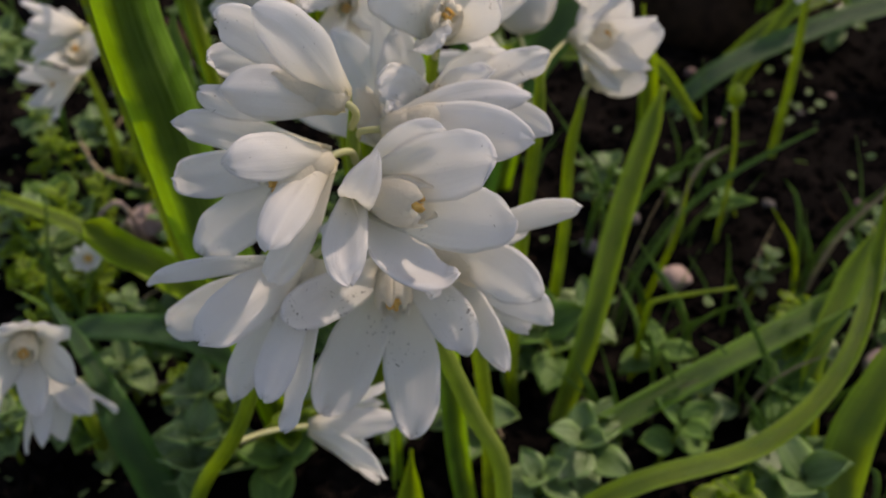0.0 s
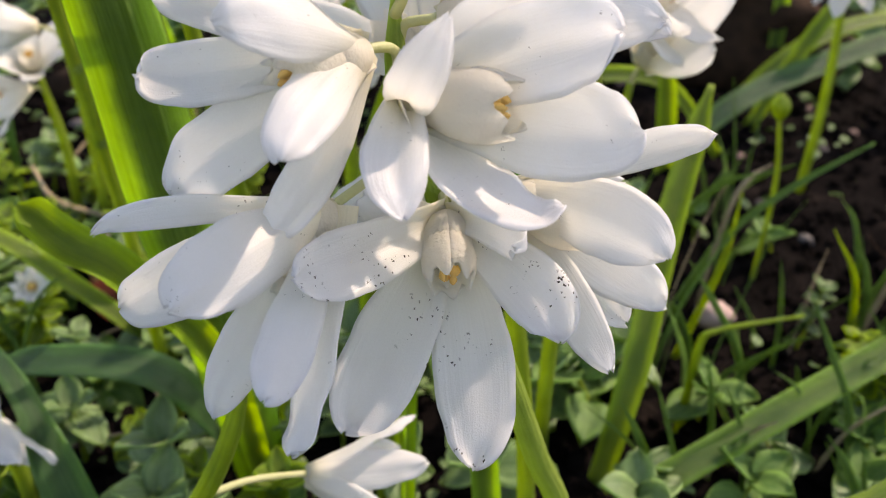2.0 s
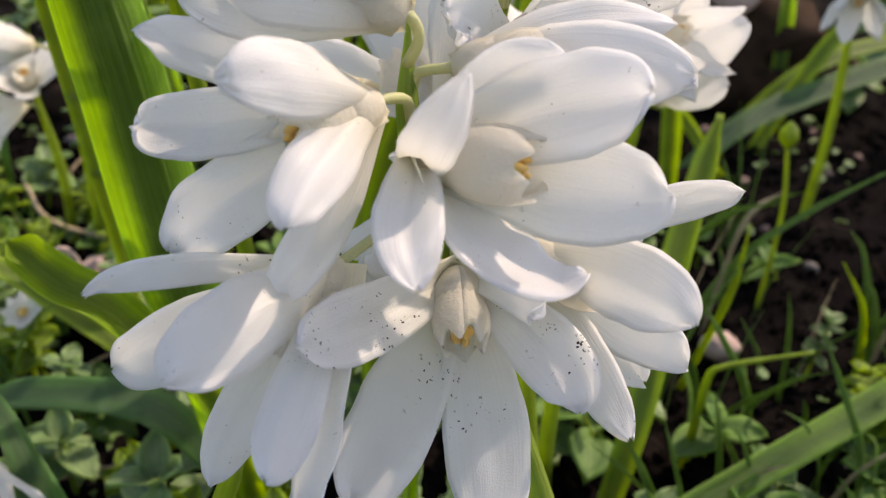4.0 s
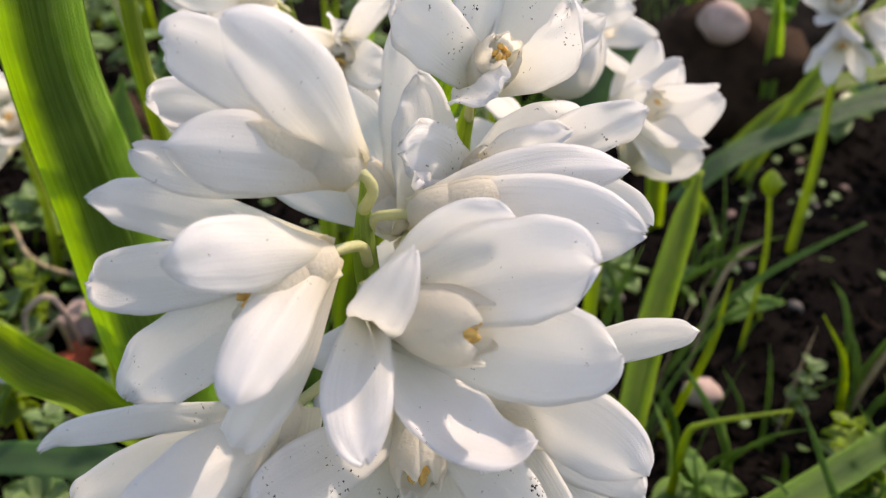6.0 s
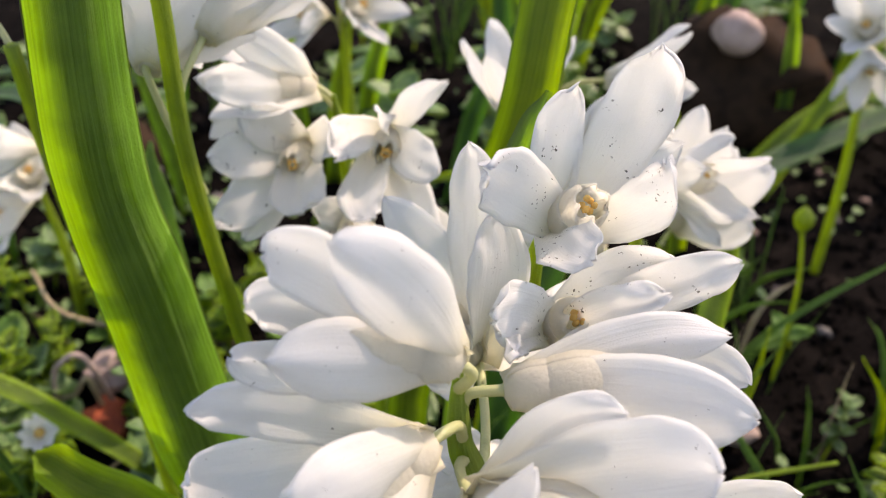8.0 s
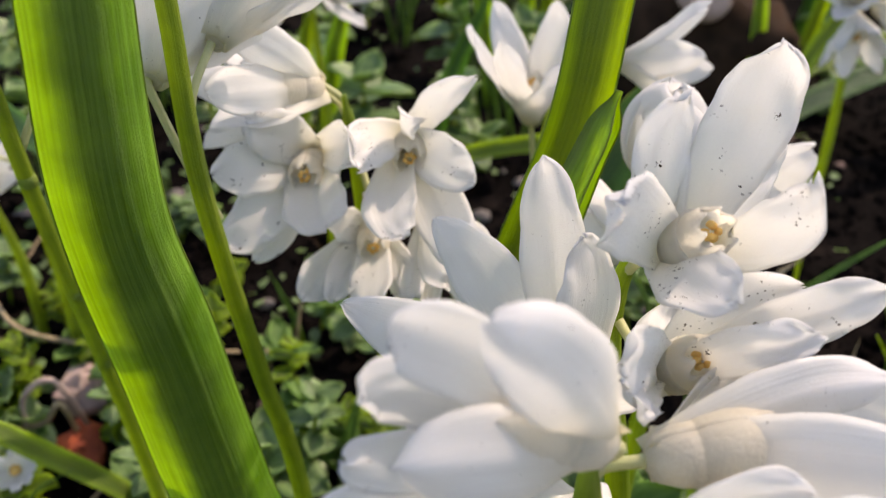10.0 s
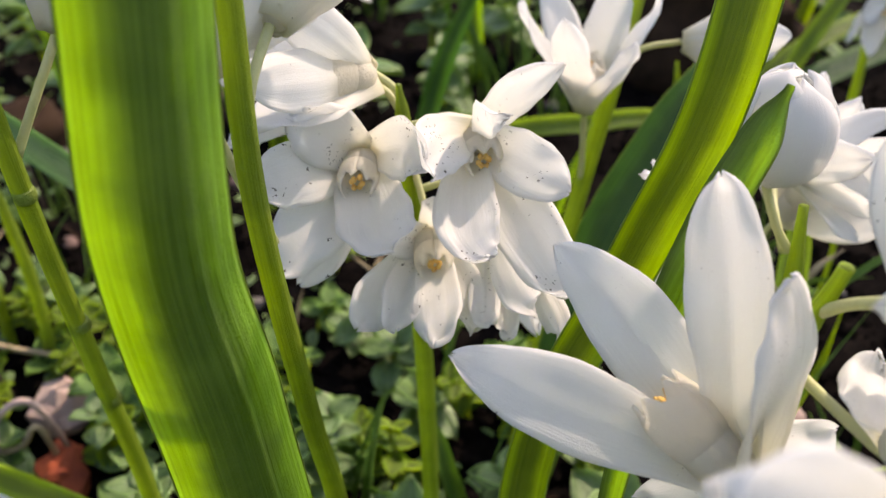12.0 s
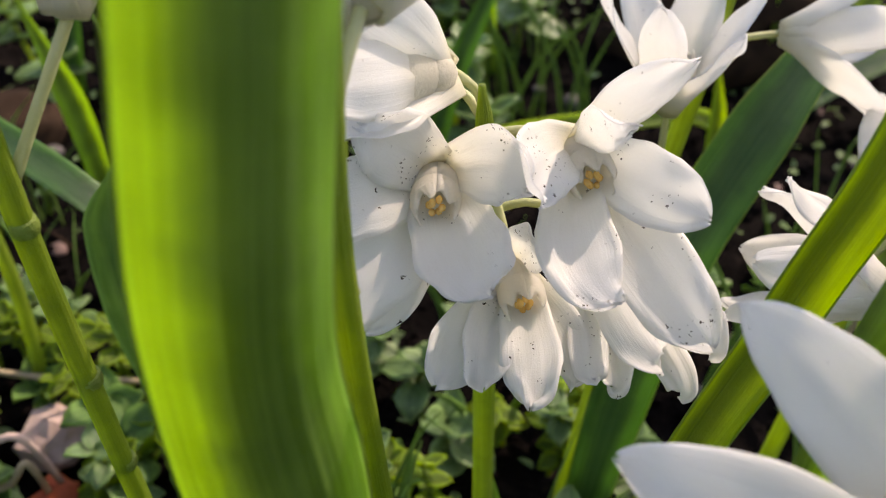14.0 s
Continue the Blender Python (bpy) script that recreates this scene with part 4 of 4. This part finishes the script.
strap([(7.0, 9.6, 0.0), (7.2, 10.6, 1.6), (7.9, 11.4, 2.6), (8.6, 12.2, 3.2)], [0.5, 0.8, 0.7, 0.1], (-0.5, -0.5, 1), LEAF_LIME, "broad yellow-green leaf near the ground", fold=0.16)
for x, y, h, lean, mat in ((-3.4, 29.0, 5.5, 0.8, LEAF_LIME), (-2.6, 30.5, 6.0, 1.4, LEAF), (-4.5, 31.0, 6.0, -0.6, LEAF), (0.2, 27.5, 6.2, 2.0, LEAF_DARK), (-7.5, 27.0, 5.2, -1.0, LEAF), (1.6, 21.5, 4.0, 1.0, LEAF), (6.2, 24.0, 4.5, -0.7, LEAF_LIME), (13.5, 32.0, 6.0, 1.0, LEAF_LIME), (11.6, 31.0, 6.0, -0.7, LEAF), (3.2, 33.0, 6.5, -1.2, LEAF), (9.0, 34.0, 6.5, 0.9, LEAF), (-9.0, 33.0, 6.0, 1.0, LEAF_DARK)):
    strap([(x, y, -0.2), (x + lean * 0.35, y - 0.1, h * 0.5), (x + lean, y - 0.2, h)], [0.55, 0.6, 0.08], (0.2, -1, 0.3), mat, "upright green strap leaf over the soil", fold=0.16, n=16, across=6)

back = random.Random(77)
for i in range(44):
    x, y = back.uniform(-26, 28), back.uniform(36, 62)
    h, lean = back.uniform(5.0, 9.0), back.uniform(-2.5, 2.5)
    strap([(x, y, -0.2), (x + lean * 0.35, y - 0.1, h * 0.5), (x + lean, y - 0.2, h)], [0.6, 0.75, 0.08], (back.uniform(-0.5, 0.5), -1, 0.3), back.choice((LEAF, LEAF_DARK, LEAF_LIME)), "upright green strap leaf over the soil", fold=0.16, n=12, across=4)

# ---- flower spikes in the distance ----


def ring(tilt, length=1.45, turn=0):
    return [(turn + 60 * k, tilt + (3 if k % 2 else -3), length) for k in range(6)]


def distant_spike(root, top, heads, label, seed):
    o = (root[0], root[1], 0.0)
    e = thing("squill_plant", o, label, "flowering plant", SQUILL)
    mid = tuple((a + b) / 2 + d for a, b, d in zip(root, top, (0.15, 0.0, 0.0)))
    part("stem", tube([root, mid, top], [0.13, 0.12, 0.06], 14, 9), STEM, e, o)
    for i, (b, ax, tilt) in enumerate(heads):
        att = Vector(root).lerp(Vector(top), max(0.3, min(1.0, (b[2] - root[2]) / (top[2] - root[2]) * 0.94)))
        flower(e, o, b, ax, ring(tilt, 1.45, 25 * i), att, 0.56, 0.06, 0.28, 0.04, seed=seed + i)


distant_spike((-6.6, 11.6, -0.3), (-6.9, 11.3, 4.2), [((-6.9, 11.0, 3.9), (0.3, -0.8, 0.2), 38), ((-7.3, 11.2, 3.5), (-0.6, -0.6, -0.2), 38), ((-6.8, 11.0, 3.2), (0.5, -0.6, -0.7), 35)], "short white squill spike near the ground", 30)
distant_spike((-9.2, 21.8, -0.3), (-9.35, 21.6, 3.9), [((-9.42, 21.5, 3.9), (0.2, -0.5, 0.7), 40), ((-9.55, 21.4, 3.5), (-0.6, -0.6, 0.0), 36)], "low white squill spike beyond the weeds", 34)
distant_spike((9.9, 23.4, -0.3), (9.6, 23.3, 6.4), [((9.4, 23.0, 6.7), (-0.5, -0.5, 0.5), 36), ((9.9, 23.0, 6.5), (0.6, -0.7, -0.1), 38), ((9.5, 23.1, 6.3), (-0.2, -0.8, -0.5), 32), ((9.8, 23.2, 7.0), (0.3, -0.2, 0.9), 30)], "white squill spike standing over dark soil", 38)
O = (2.4, 15.3, 0.0)
spike = thing("squill_plant", O, "white squill spike with one half-open starry flower", "flowering plant", SQUILL)
part("stem", tube([(2.4, 15.3, -0.3), (2.5, 15.1, 3.0), (2.42, 14.82, 5.08), (2.57, 14.82, 6.33)], [0.13, 0.12, 0.11, 0.06], 20, 10), STEM, spike, O)
flower(spike, O, (2.67, 14.72, 6.68), (0.41, -0.24, 0.88), [((2.86, 14.99, 8.47), (2.72, 14.87, 7.64), 0.52, (0.35, 0.92, -0.18)), ((3.08, 14.49, 8.34), (2.9, 14.65, 7.56), 0.55, (0.49, 0.87, -0.0)), ((3.54, 13.91, 8.04), (3.15, 14.26, 7.47), 0.65, (0.73, 0.68, -0.06)), ((3.42, 13.74, 7.21), (3.03, 14.16, 7.01), 0.62, (0.83, 0.46, -0.32)), ((2.62, 15.63, 7.91), (2.67, 15.28, 7.24), 0.48, (-0.3, -0.77, 0.56)), ((3.71, 15.62, 7.51), (3.27, 15.3, 7.03), 0.53, (-0.05, -0.65, 0.76))], (2.55, 14.82, 6.18), 0.5, 0.05, 0.3, 0.03, seed=43.0)
distant_spike((-2.51, 23.36, -0.3), (-2.61, 23.16, 7.67), [((-2.41, 22.86, 7.37), (0.5, -0.6, 0.3), 38), ((-2.91, 22.96, 7.17), (-0.6, -0.5, 0.2), 38), ((-2.71, 23.06, 7.97), (0.0, 0.1, 1.0), 30)], "white squill spike above the weeds", 46)
distant_spike((-8.1, 20.6, -0.3), (-8.2, 20.4, 5.4), [((-8.6, 20.3, 5.3), (-0.6, -0.3, 0.1), 34)], "white squill spike behind an arching leaf", 50)

# the small hanging flower below the front spike
O = (-3.9, 8.9, 0.0)
e = thing("squill_plant", O, "slender squill stem with one small hanging white flower", "flowering plant", SQUILL)
part("stem", tube([(-4.6, 9.2, -0.3), (-3.79, 8.8, 2.56), (-2.95, 8.4, 4.3), (-2.57, 8.3, 5.22), (-2.3, 8.3, 6.2)], [0.12, 0.12, 0.11, 0.10, 0.03], 20, 10), STEM, e, O)
flower(e, O, (-1.99, 9.2, 3.72), (0.80, 0.12, -0.28), ring(36, 1.4, 25), (-2.95, 8.45, 4.2), 0.5, 0.1, 0.35, 0.06, seed=54.0)

# ---- low weeds ----
WEEDS = "low weeds"


def ovate(length, width, cup, seed):
    """A small oval leaf that lies along +x from the origin, its face up."""
    rows, uvr = [], []
    n, m = 7, 5
    for i in range(n + 1):
        s = i / n
        w = width * max(0.10, math.sin(math.pi * (0.06 + 0.90 * s ** 0.85))) if s < 1 else 0.02
        row, ur = [], []
        for k in range(m + 1):
            x = 2 * k / m - 1
            z = cup * width * x * x - 0.35 * length * s * s * 0.5 + 0.02 * noise.noise(Vector((s * 3, x * 2, seed)))
            p = Vector((s * length, x * w / 2, z))
            row.append((p + Vector((0, 0, 0.012)), p - Vector((0, 0, 0.012))))
            ur.append(((x + 1) / 2, s))
        rows.append(row)
        uvr.append(ur)
    return sheet(rows, uvr)


def weed(kind, seed):
    """A leafy shoot: a bent stalk with pairs of leaves and a tuft at the top."""
    rnd = random.Random(seed)
    tall, size, pairs, mat, label = kind
    e = thing("weed", (0, 0, 0), label, "weed", WEEDS)
    bend = Vector((rnd.uniform(-0.5, 0.5), rnd.uniform(-0.5, 0.5), 0)) * tall
    pts = [Vector((0, 0, -0.2)), bend * 0.3 + Vector((0, 0, tall * 0.55)), bend + Vector((0, 0, tall))]
    part("stalk", tube(pts, [0.05, 0.04, 0.03], 8, 6), STEM, e, (0, 0, 0))
    line = spline(pts, 20)
    shapes = [ovate(size * f, size * f * 0.78, 0.16, seed + i) for i, f in enumerate((1.0, 0.75))]
    meshes = []
    for g in shapes:
        ob = mesh_object("leaf", g[0], g[1], mat, g[2])
        meshes.append(ob.data)
        bpy.data.objects.remove(ob)
    for i in range(pairs):
        s = 0.25 + 0.75 * (i + 1) / pairs
        p = line[min(20, int(s * 20))][0]
        for half in (0, 180) if i < pairs - 1 else (0, 120, 240):
            ob = new("leaf", meshes[1 if i == pairs - 1 else rnd.randrange(2)])
            up = rnd.uniform(-10, 25) if i < pairs - 1 else rnd.uniform(25, 55)
            ob.matrix_basis = Matrix.Translation(p * CM) @ pose(0, 0, 0, 0, -up, i * 83 + half + rnd.uniform(-15, 15)) @ pose(0, 0, 0, rnd.uniform(-20, 20), 0, 0)
            ob.parent = e
    return e


KINDS = [
    (1.2, 0.80, 4, WEED, "low green weed with paired oval leaves on soil"),
    (1.7, 0.62, 5, WEED, "small leafy chickweed shoot on soil"),
    (0.9, 0.85, 3, WEED, "spreading weed seedling with rounded leaves"),
    (0.8, 0.95, 2, GRASS, "round-leaved seedling with pale green leaves"),
    (1.3, 0.48, 5, LEAF_LIME, "pale green weed shoot with a leafy tip"),
]
MODELS = [weed(k, 11 + 7 * i) for i, k in enumerate(KINDS)]
spots = random.Random(5)


def scatter(count, x0, x1, y0, y1, kinds, smin=0.8, smax=1.3):
    for _ in range(count):
        x, y = spots.uniform(x0, x1), spots.uniform(y0, y1)
        if -8.4 < x < -6.9 and 16.6 < y < 19.3:
            x -= 2.2
        k = spots.choice(kinds)
        s = spots.uniform(smin, smax)
        ob = copy_thing(MODELS[k], pose(x * CM, y * CM, ground_height(x, y) * CM, spots.uniform(-12, 12), spots.uniform(-12, 12), spots.uniform(0, 360)))
        ob.scale = (s, s, s)


def ground_height(x, y):
    return 0.5 * noise.noise(Vector((x * 0.12, y * 0.12, 0.3))) + 0.35 * noise.noise(Vector((x * 0.5, y * 0.5, 5.0))) - 0.15


scatter(34, -9.5, -2.5, 10.5, 18.5, [0, 1, 2, 3, 4])
scatter(18, -9.8, -5.4, 18.0, 22.0, [3, 4, 4], 0.8, 1.3)
scatter(30, -13.0, -1.5, 17.0, 26.0, [0, 1, 3, 4], 0.8, 1.2)
scatter(18, -3.5, 2.0, 15.5, 21.0, [1, 2, 3, 4, 4])
scatter(12, 2.0, 9.0, 10.0, 14.8, [2, 3, 3, 4], 0.9, 1.6)
scatter(12, -2.0, 3.0, 10.5, 15.0, [0, 2])
scatter(9, 4.0, 12.0, 15.0, 21.0, [0, 1, 3], 0.6, 1.0)
scatter(34, -18.0, 18.0, 27.0, 46.0, [0, 1, 2], 1.2, 2.0)
scatter(12, -9.6, -6.0, 14.5, 20.0, [3, 4, 4], 1.0, 1.5)
for model, (x, y) in zip(MODELS, ((1.72, 10.1), (-6.2, 17.6), (5.2, 12.3), (-3.4, 20.1), (-1.99, 17.4))):
    model.location = (x * CM, y * CM, ground_height(x, y) * CM)

# ---- grass ----


def grass_tuft(x, y, count, tall, seed, dry=0):
    rnd = random.Random(seed)
    o = (x, y, 0.0)
    e = thing("grass_tuft", o, "loose tuft of thin green grass blades on soil", "grass", "grass tufts")
    for i in range(count):
        a = rnd.uniform(0, 6.28)
        h, out = tall * rnd.uniform(0.6, 1.1), tall * rnd.uniform(0.1, 0.6)
        bx, by = x + rnd.uniform(-0.5, 0.5), y + rnd.uniform(-0.5, 0.5)
        d = Vector((math.cos(a), math.sin(a), 0))
        b = Vector((bx, by, ground_height(bx, by) - 0.2))
        pts = [b, b + d * out * 0.25 + Vector((0, 0, h * 0.55)), b + d * out * 0.65 + Vector((0, 0, h * 0.92)), b + d * out * 1.1 + Vector((0, 0, h * rnd.uniform(1.05, 1.3)))]
        w = rnd.uniform(0.06, 0.16)
        part("blade", blade(pts, [w, w, w * 0.8, 0.015], (-d.y, d.x, 0.4), 0.2, 0.02, 12, 2), STRAW if i < dry else GRASS, e, o)


tufts = random.Random(9)
for i in range(20):
    grass_tuft(tufts.uniform(3.0, 11.5), tufts.uniform(12.5, 22.5), 4, tufts.uniform(2.0, 4.2), 100 + i, 1 if i % 4 == 0 else 0)
for i in range(8):
    grass_tuft(tufts.uniform(2.6, 8.5), tufts.uniform(10.4, 14.5), 4, tufts.uniform(1.4, 2.8), 240 + i, 1 if i % 3 == 0 else 0)
for i in range(14):
    grass_tuft(tufts.uniform(-12.0, 2.5), tufts.uniform(14.5, 27.0), 5, tufts.uniform(1.5, 3.2), 160 + i, 1 if i % 3 == 0 else 0)
for i in range(14):
    grass_tuft(tufts.uniform(-15.0, 20.0), tufts.uniform(27.0, 44.0), 6, tufts.uniform(3.0, 5.5), 190 + i)


# ---- stones, clods and litter ----
def lump(name, at, size, mat, label, category, seed, squash=0.7, rough=0.25, group="", flat=False):
    bm = bmesh.new()
    bmesh.ops.create_icosphere(bm, subdivisions=2 if flat else 3, radius=1.0)
    for v in bm.verts:
        n = v.co.normalized()
        k = 1 + rough * noise.noise(n * 1.4 + Vector((seed, 0, 0))) + 0.5 * rough * noise.noise(n * 4.0 + Vector((0, seed, 0))) + 0.25 * rough * noise.noise(n * 9.0 + Vector((0, 0, seed)))
        v.co = Vector((n.x * k * size[0], n.y * k * size[1], n.z * k * size[2] * squash)) * CM
    me = bpy.data.meshes.new(name)
    bm.to_mesh(me)
    bm.free()
    me.materials.append(mat)
    me.polygons.foreach_set("use_smooth", [not flat] * len(me.polygons))
    ob = new(name, me)
    ob.location = Vector(at) * CM
    ob.rotation_euler = (0, 0, seed)
    return tagged(ob, label, category, group)


lump("stone", (-7.71, 19.23, 0.35), (0.6, 0.5, 0.55), STONE_PALE, "rounded dusky pink stone half in the soil", "stone", 1.0, rough=0.5, group="stones", flat=True)
lump("brick_chip", (-7.5, 17.92, 0.2), (0.6, 0.42, 0.42), STONE_RED, "chip of red brick lying on the soil", "brick", 2.0, rough=0.7, flat=True)
lump("stone", (5.6, 17.0, 0.3), (0.42, 0.36, 0.4), STONE_PALE, "small pale pink pebble on the soil", "stone", 3.0, group="stones")
lump("stone", (9.6, 13.6, 0.4), (0.8, 0.7, 0.7), STONE_PALE, "pinkish stone beside an arching leaf", "stone", 4.0, group="stones")
lump("stone", (9.9, 32.0, 3.6), (0.9, 0.7, 1.0), STONE_PALE, "pale stone on top of a brown clod", "stone", 5.0, group="stones")
lump("soil_clod", (10.8, 33.0, 1.2), (3.6, 2.0, 3.2), DEAD, "large dark brown clod of earth and bark", "clod", 6.0, rough=0.6)
lump("soil_clod", (-10.5, 30.0, 0.4), (1.8, 1.2, 1.2), DEAD, "brown clod of earth behind the weeds", "clod", 7.0, rough=0.35)
pebbles = random.Random(21)
for i in range(70):
    x, y = pebbles.uniform(-11, 15), pebbles.uniform(11.5, 34)
    s = pebbles.uniform(0.10, 0.34)
    lump("pebble", (x, y, ground_height(x, y) + 0.15 * s), (s, s * 0.8, s * 0.8), pebbles.choice((STONE_GREY, STONE_GREY, STONE_PINK)), "small pebble lying on dark soil", "pebble", i * 1.7, group="pebbles on the soil")


def crumbs(count, seed):
    """Loose soil crumbs in one mesh."""
    rnd = random.Random(seed)
    verts, faces, uv = [], [], []
    for _ in range(count):
        r = abs(rnd.gauss(0, 1))
        x, y = rnd.uniform(-14, 17), 10.0 + 32 * rnd.random() ** 1.4
        s = rnd.uniform(0.04, 0.16) * (1 + 0.8 * r * (rnd.random() < 0.15))
        g = seed_grain((x, y, ground_height(x, y) + 0.12 * noise.noise(Vector((x, y, 3))) + s * 0.3), (rnd.uniform(-1, 1), rnd.uniform(-1, 1), rnd.uniform(-0.5, 0.5)), s * 2.0, s * 1.7, 5, 3)
        n = len(verts)
        verts += g[0]
        uv += g[2]
        faces += [tuple(i + n for i in q) for q in g[1]]
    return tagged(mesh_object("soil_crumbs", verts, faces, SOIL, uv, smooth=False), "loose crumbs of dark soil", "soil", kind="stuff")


crumbs(9000, 4)


def mat_of_leaves(count, seed):
    """Tiny seed leaves that cover the soil where no shoot can be told apart."""
    rnd = random.Random(seed)
    base = ovate(1.0, 0.62, 0.14, 3.0)
    verts, faces, uv = [], [], []
    while count:
        x, y = rnd.uniform(-16, 14), rnd.uniform(10, 40)
        if noise.noise(Vector((x * 0.22, y * 0.22, 2.0))) + (0.28 if x < 0 else -0.4) < 0.05:
            if rnd.random() < 0.9:
                continue
        count -= 1
        if -8.6 < x < -6.8 and 16.2 < y < 19.4:
            continue
        s = rnd.uniform(0.18, 0.42)
        z = ground_height(x, y) + rnd.uniform(0.05, 0.55)
        m = Matrix.Translation((x, y, z)) @ Euler((rnd.uniform(-0.5, 0.5), rnd.uniform(-0.6, 0.4), rnd.uniform(0, 6.28))).to_matrix().to_4x4() @ Matrix.Scale(s, 4)
        n = len(verts)
        verts += [m @ v for v in base[0]]
        uv += base[2]
        faces += [tuple(i + n for i in q) for q in base[1]]
    return tagged(mesh_object("ground_cover", verts, faces, WEED, uv), "carpet of tiny green seedling leaves on soil", "ground cover", kind="stuff")


mat_of_leaves(900, 8)

litter = random.Random(33)
for i in range(26):
    x, y = litter.uniform(-10, 12), litter.uniform(12, 26)
    a, l = litter.uniform(0, 3.14), litter.uniform(0.6, 2.0)
    d = Vector((math.cos(a), math.sin(a), 0))
    p = Vector((x, y, ground_height(x, y) + 0.25))
    g = tube([p - d * l / 2, p + Vector((0, 0, litter.uniform(0.0, 0.25))), p + d * l / 2 + Vector((0, 0, litter.uniform(-0.1, 0.3)))], [0.03, 0.035, 0.02], 8, 6)
    tagged(mesh_object("dry_stalk", g[0], g[1], STRAW if i % 2 else DEAD, g[2], tuple(p)), "dry broken stalk lying on the soil", "twig", "dry stalks")


# ---- single stalks, blades and twigs that stand out ----
strap([(-0.6, 15.6, -0.3), (-0.99, 15.5, 0.87), (-1.33, 15.5, 2.29), (-1.63, 15.5, 3.33)], [0.3, 0.34, 0.26, 0.03], (0.3, -1, 0.3), GRASS, "narrow pointed grey-green leaf over the weeds", fold=0.3, n=24)
strap([(-1.2, 17.1, -0.4), (-1.73, 17.0, 0.4), (-1.98, 17.1, 0.9)], [0.3, 0.26, 0.16], (0.3, -1, 0.3), GRASS, "short pale green leaf stub over soil", fold=0.3, n=16)
strap([(0.3, 18.6, -0.4), (-0.25, 18.5, 0.3), (-0.63, 18.5, 1.5)], [0.16, 0.15, 0.05], (0.3, -1, 0.3), GRASS, "thin green grass blade over soil", fold=0.3, n=16)
strap([(5.2, 18.3, -0.3), (5.96, 18.0, 1.73), (7.08, 18.0, 2.86), (8.52, 18.0, 3.87)], [0.16, 0.15, 0.13, 0.06], (-0.4, -1, 0.5), GRASS, "long leaning grass blade over dark soil", fold=0.2, n=24)
strap([(4.6, 16.2, -0.3), (5.1, 16.0, 2.2), (5.2, 16.0, 3.8)], [0.14, 0.13, 0.03], (-0.4, -1, 0.5), LEAF_LIME, "upright sunlit grass blade", fold=0.2, n=20)
strap([(8.4, 16.5, -0.3), (8.0, 16.3, 1.6), (7.2, 16.2, 2.9)], [0.13, 0.12, 0.03], (-0.4, -1, 0.5), LEAF_LIME, "upright sunlit grass blade", fold=0.2, n=20)


def bent_stalk(points, radii, mat, label):
    g = tube(points, radii, 22, 7)
    return tagged(mesh_object("stalk", g[0], g[1], mat, g[2], points[0]), label, "stalk", "single stalks")


bent_stalk([(4.13, 14.0, -0.3), (4.18, 14.0, 1.22), (4.22, 14.0, 1.98), (4.4, 14.0, 2.15), (4.83, 14.0, 2.27), (5.9, 14.0, 2.48)], [0.09, 0.085, 0.07, 0.05, 0.045, 0.03], LEAF_LIME, "grass stalk bent over sideways")
bent_stalk([(5.6, 18.1, -0.3), (5.82, 18.0, 2.16), (6.09, 18.0, 2.99), (6.54, 18.0, 3.39)], [0.04, 0.05, 0.06, 0.01], STRAW, "dry straw-coloured grass tip")
bent_stalk([(-7.4, 18.4, -0.2), (-7.72, 18.0, 1.75), (-8.29, 18.0, 1.55), (-8.47, 18.0, 0.98), (-8.49, 18.0, -0.1)], [0.05, 0.06, 0.06, 0.05, 0.04], STONE_PALE, "curled dusky pink dry stem")
bent_stalk([(-7.6, 18.2, -0.2), (-7.76, 18.0, 1.2), (-8.13, 18.0, 0.77), (-8.8, 18.0, 0.6), (-9.4, 18.2, 0.0)], [0.05, 0.06, 0.06, 0.05, 0.03], STRAW, "curled pale dry stem")
bent_stalk([(-10.2, 22.0, 1.2), (-9.0, 20.6, 0.9), (-6.2, 20.2, 0.5), (-4.6, 20.4, 0.1)], [0.05, 0.06, 0.06, 0.04], STRAW, "long grey dry twig lying over the soil")

O = (7.15, 19.0, 0.0)
e = thing("budding_stalk", O, "thin grass stalk with one pale bud", "plant")
part("stem", tube([(7.15, 19.0, -0.3), (7.16, 19.0, 2.32), (6.9, 19.0, 4.0)], [0.06, 0.055, 0.045], 16, 8), STEM, e, O)
part("bud", seed_grain((6.88, 19.0, 4.2), (-0.1, 0, 1), 0.6, 0.42, 10, 8), LEAF_LIME, e, O, "yellow-green bud")

O = (-7.9, 15.9, 0.0)
e = thing("daisy", O, "small white wild flower among the weeds", "flower")
part("stem", tube([(-7.7, 16.0, -0.2), (-7.95, 15.9, 0.9), (-7.88, 15.85, 1.75)], [0.04, 0.04, 0.03], 12, 7), STEM, e, O)
part("disc", seed_grain((-7.88, 15.82, 1.82), (0.1, -0.5, 0.8), 0.12, 0.2, 9, 6), ANTHER, e, O, "yellow disc")
for k in range(8):
    part("petal", petal_geo((-7.88, 15.83, 1.76), (0.1, -0.5, 0.8), 45 * k, 62, 0.42, 0.2, 0.0, 0.1, 0.02, 60.0 + k, 0.06), PETAL, e, O)
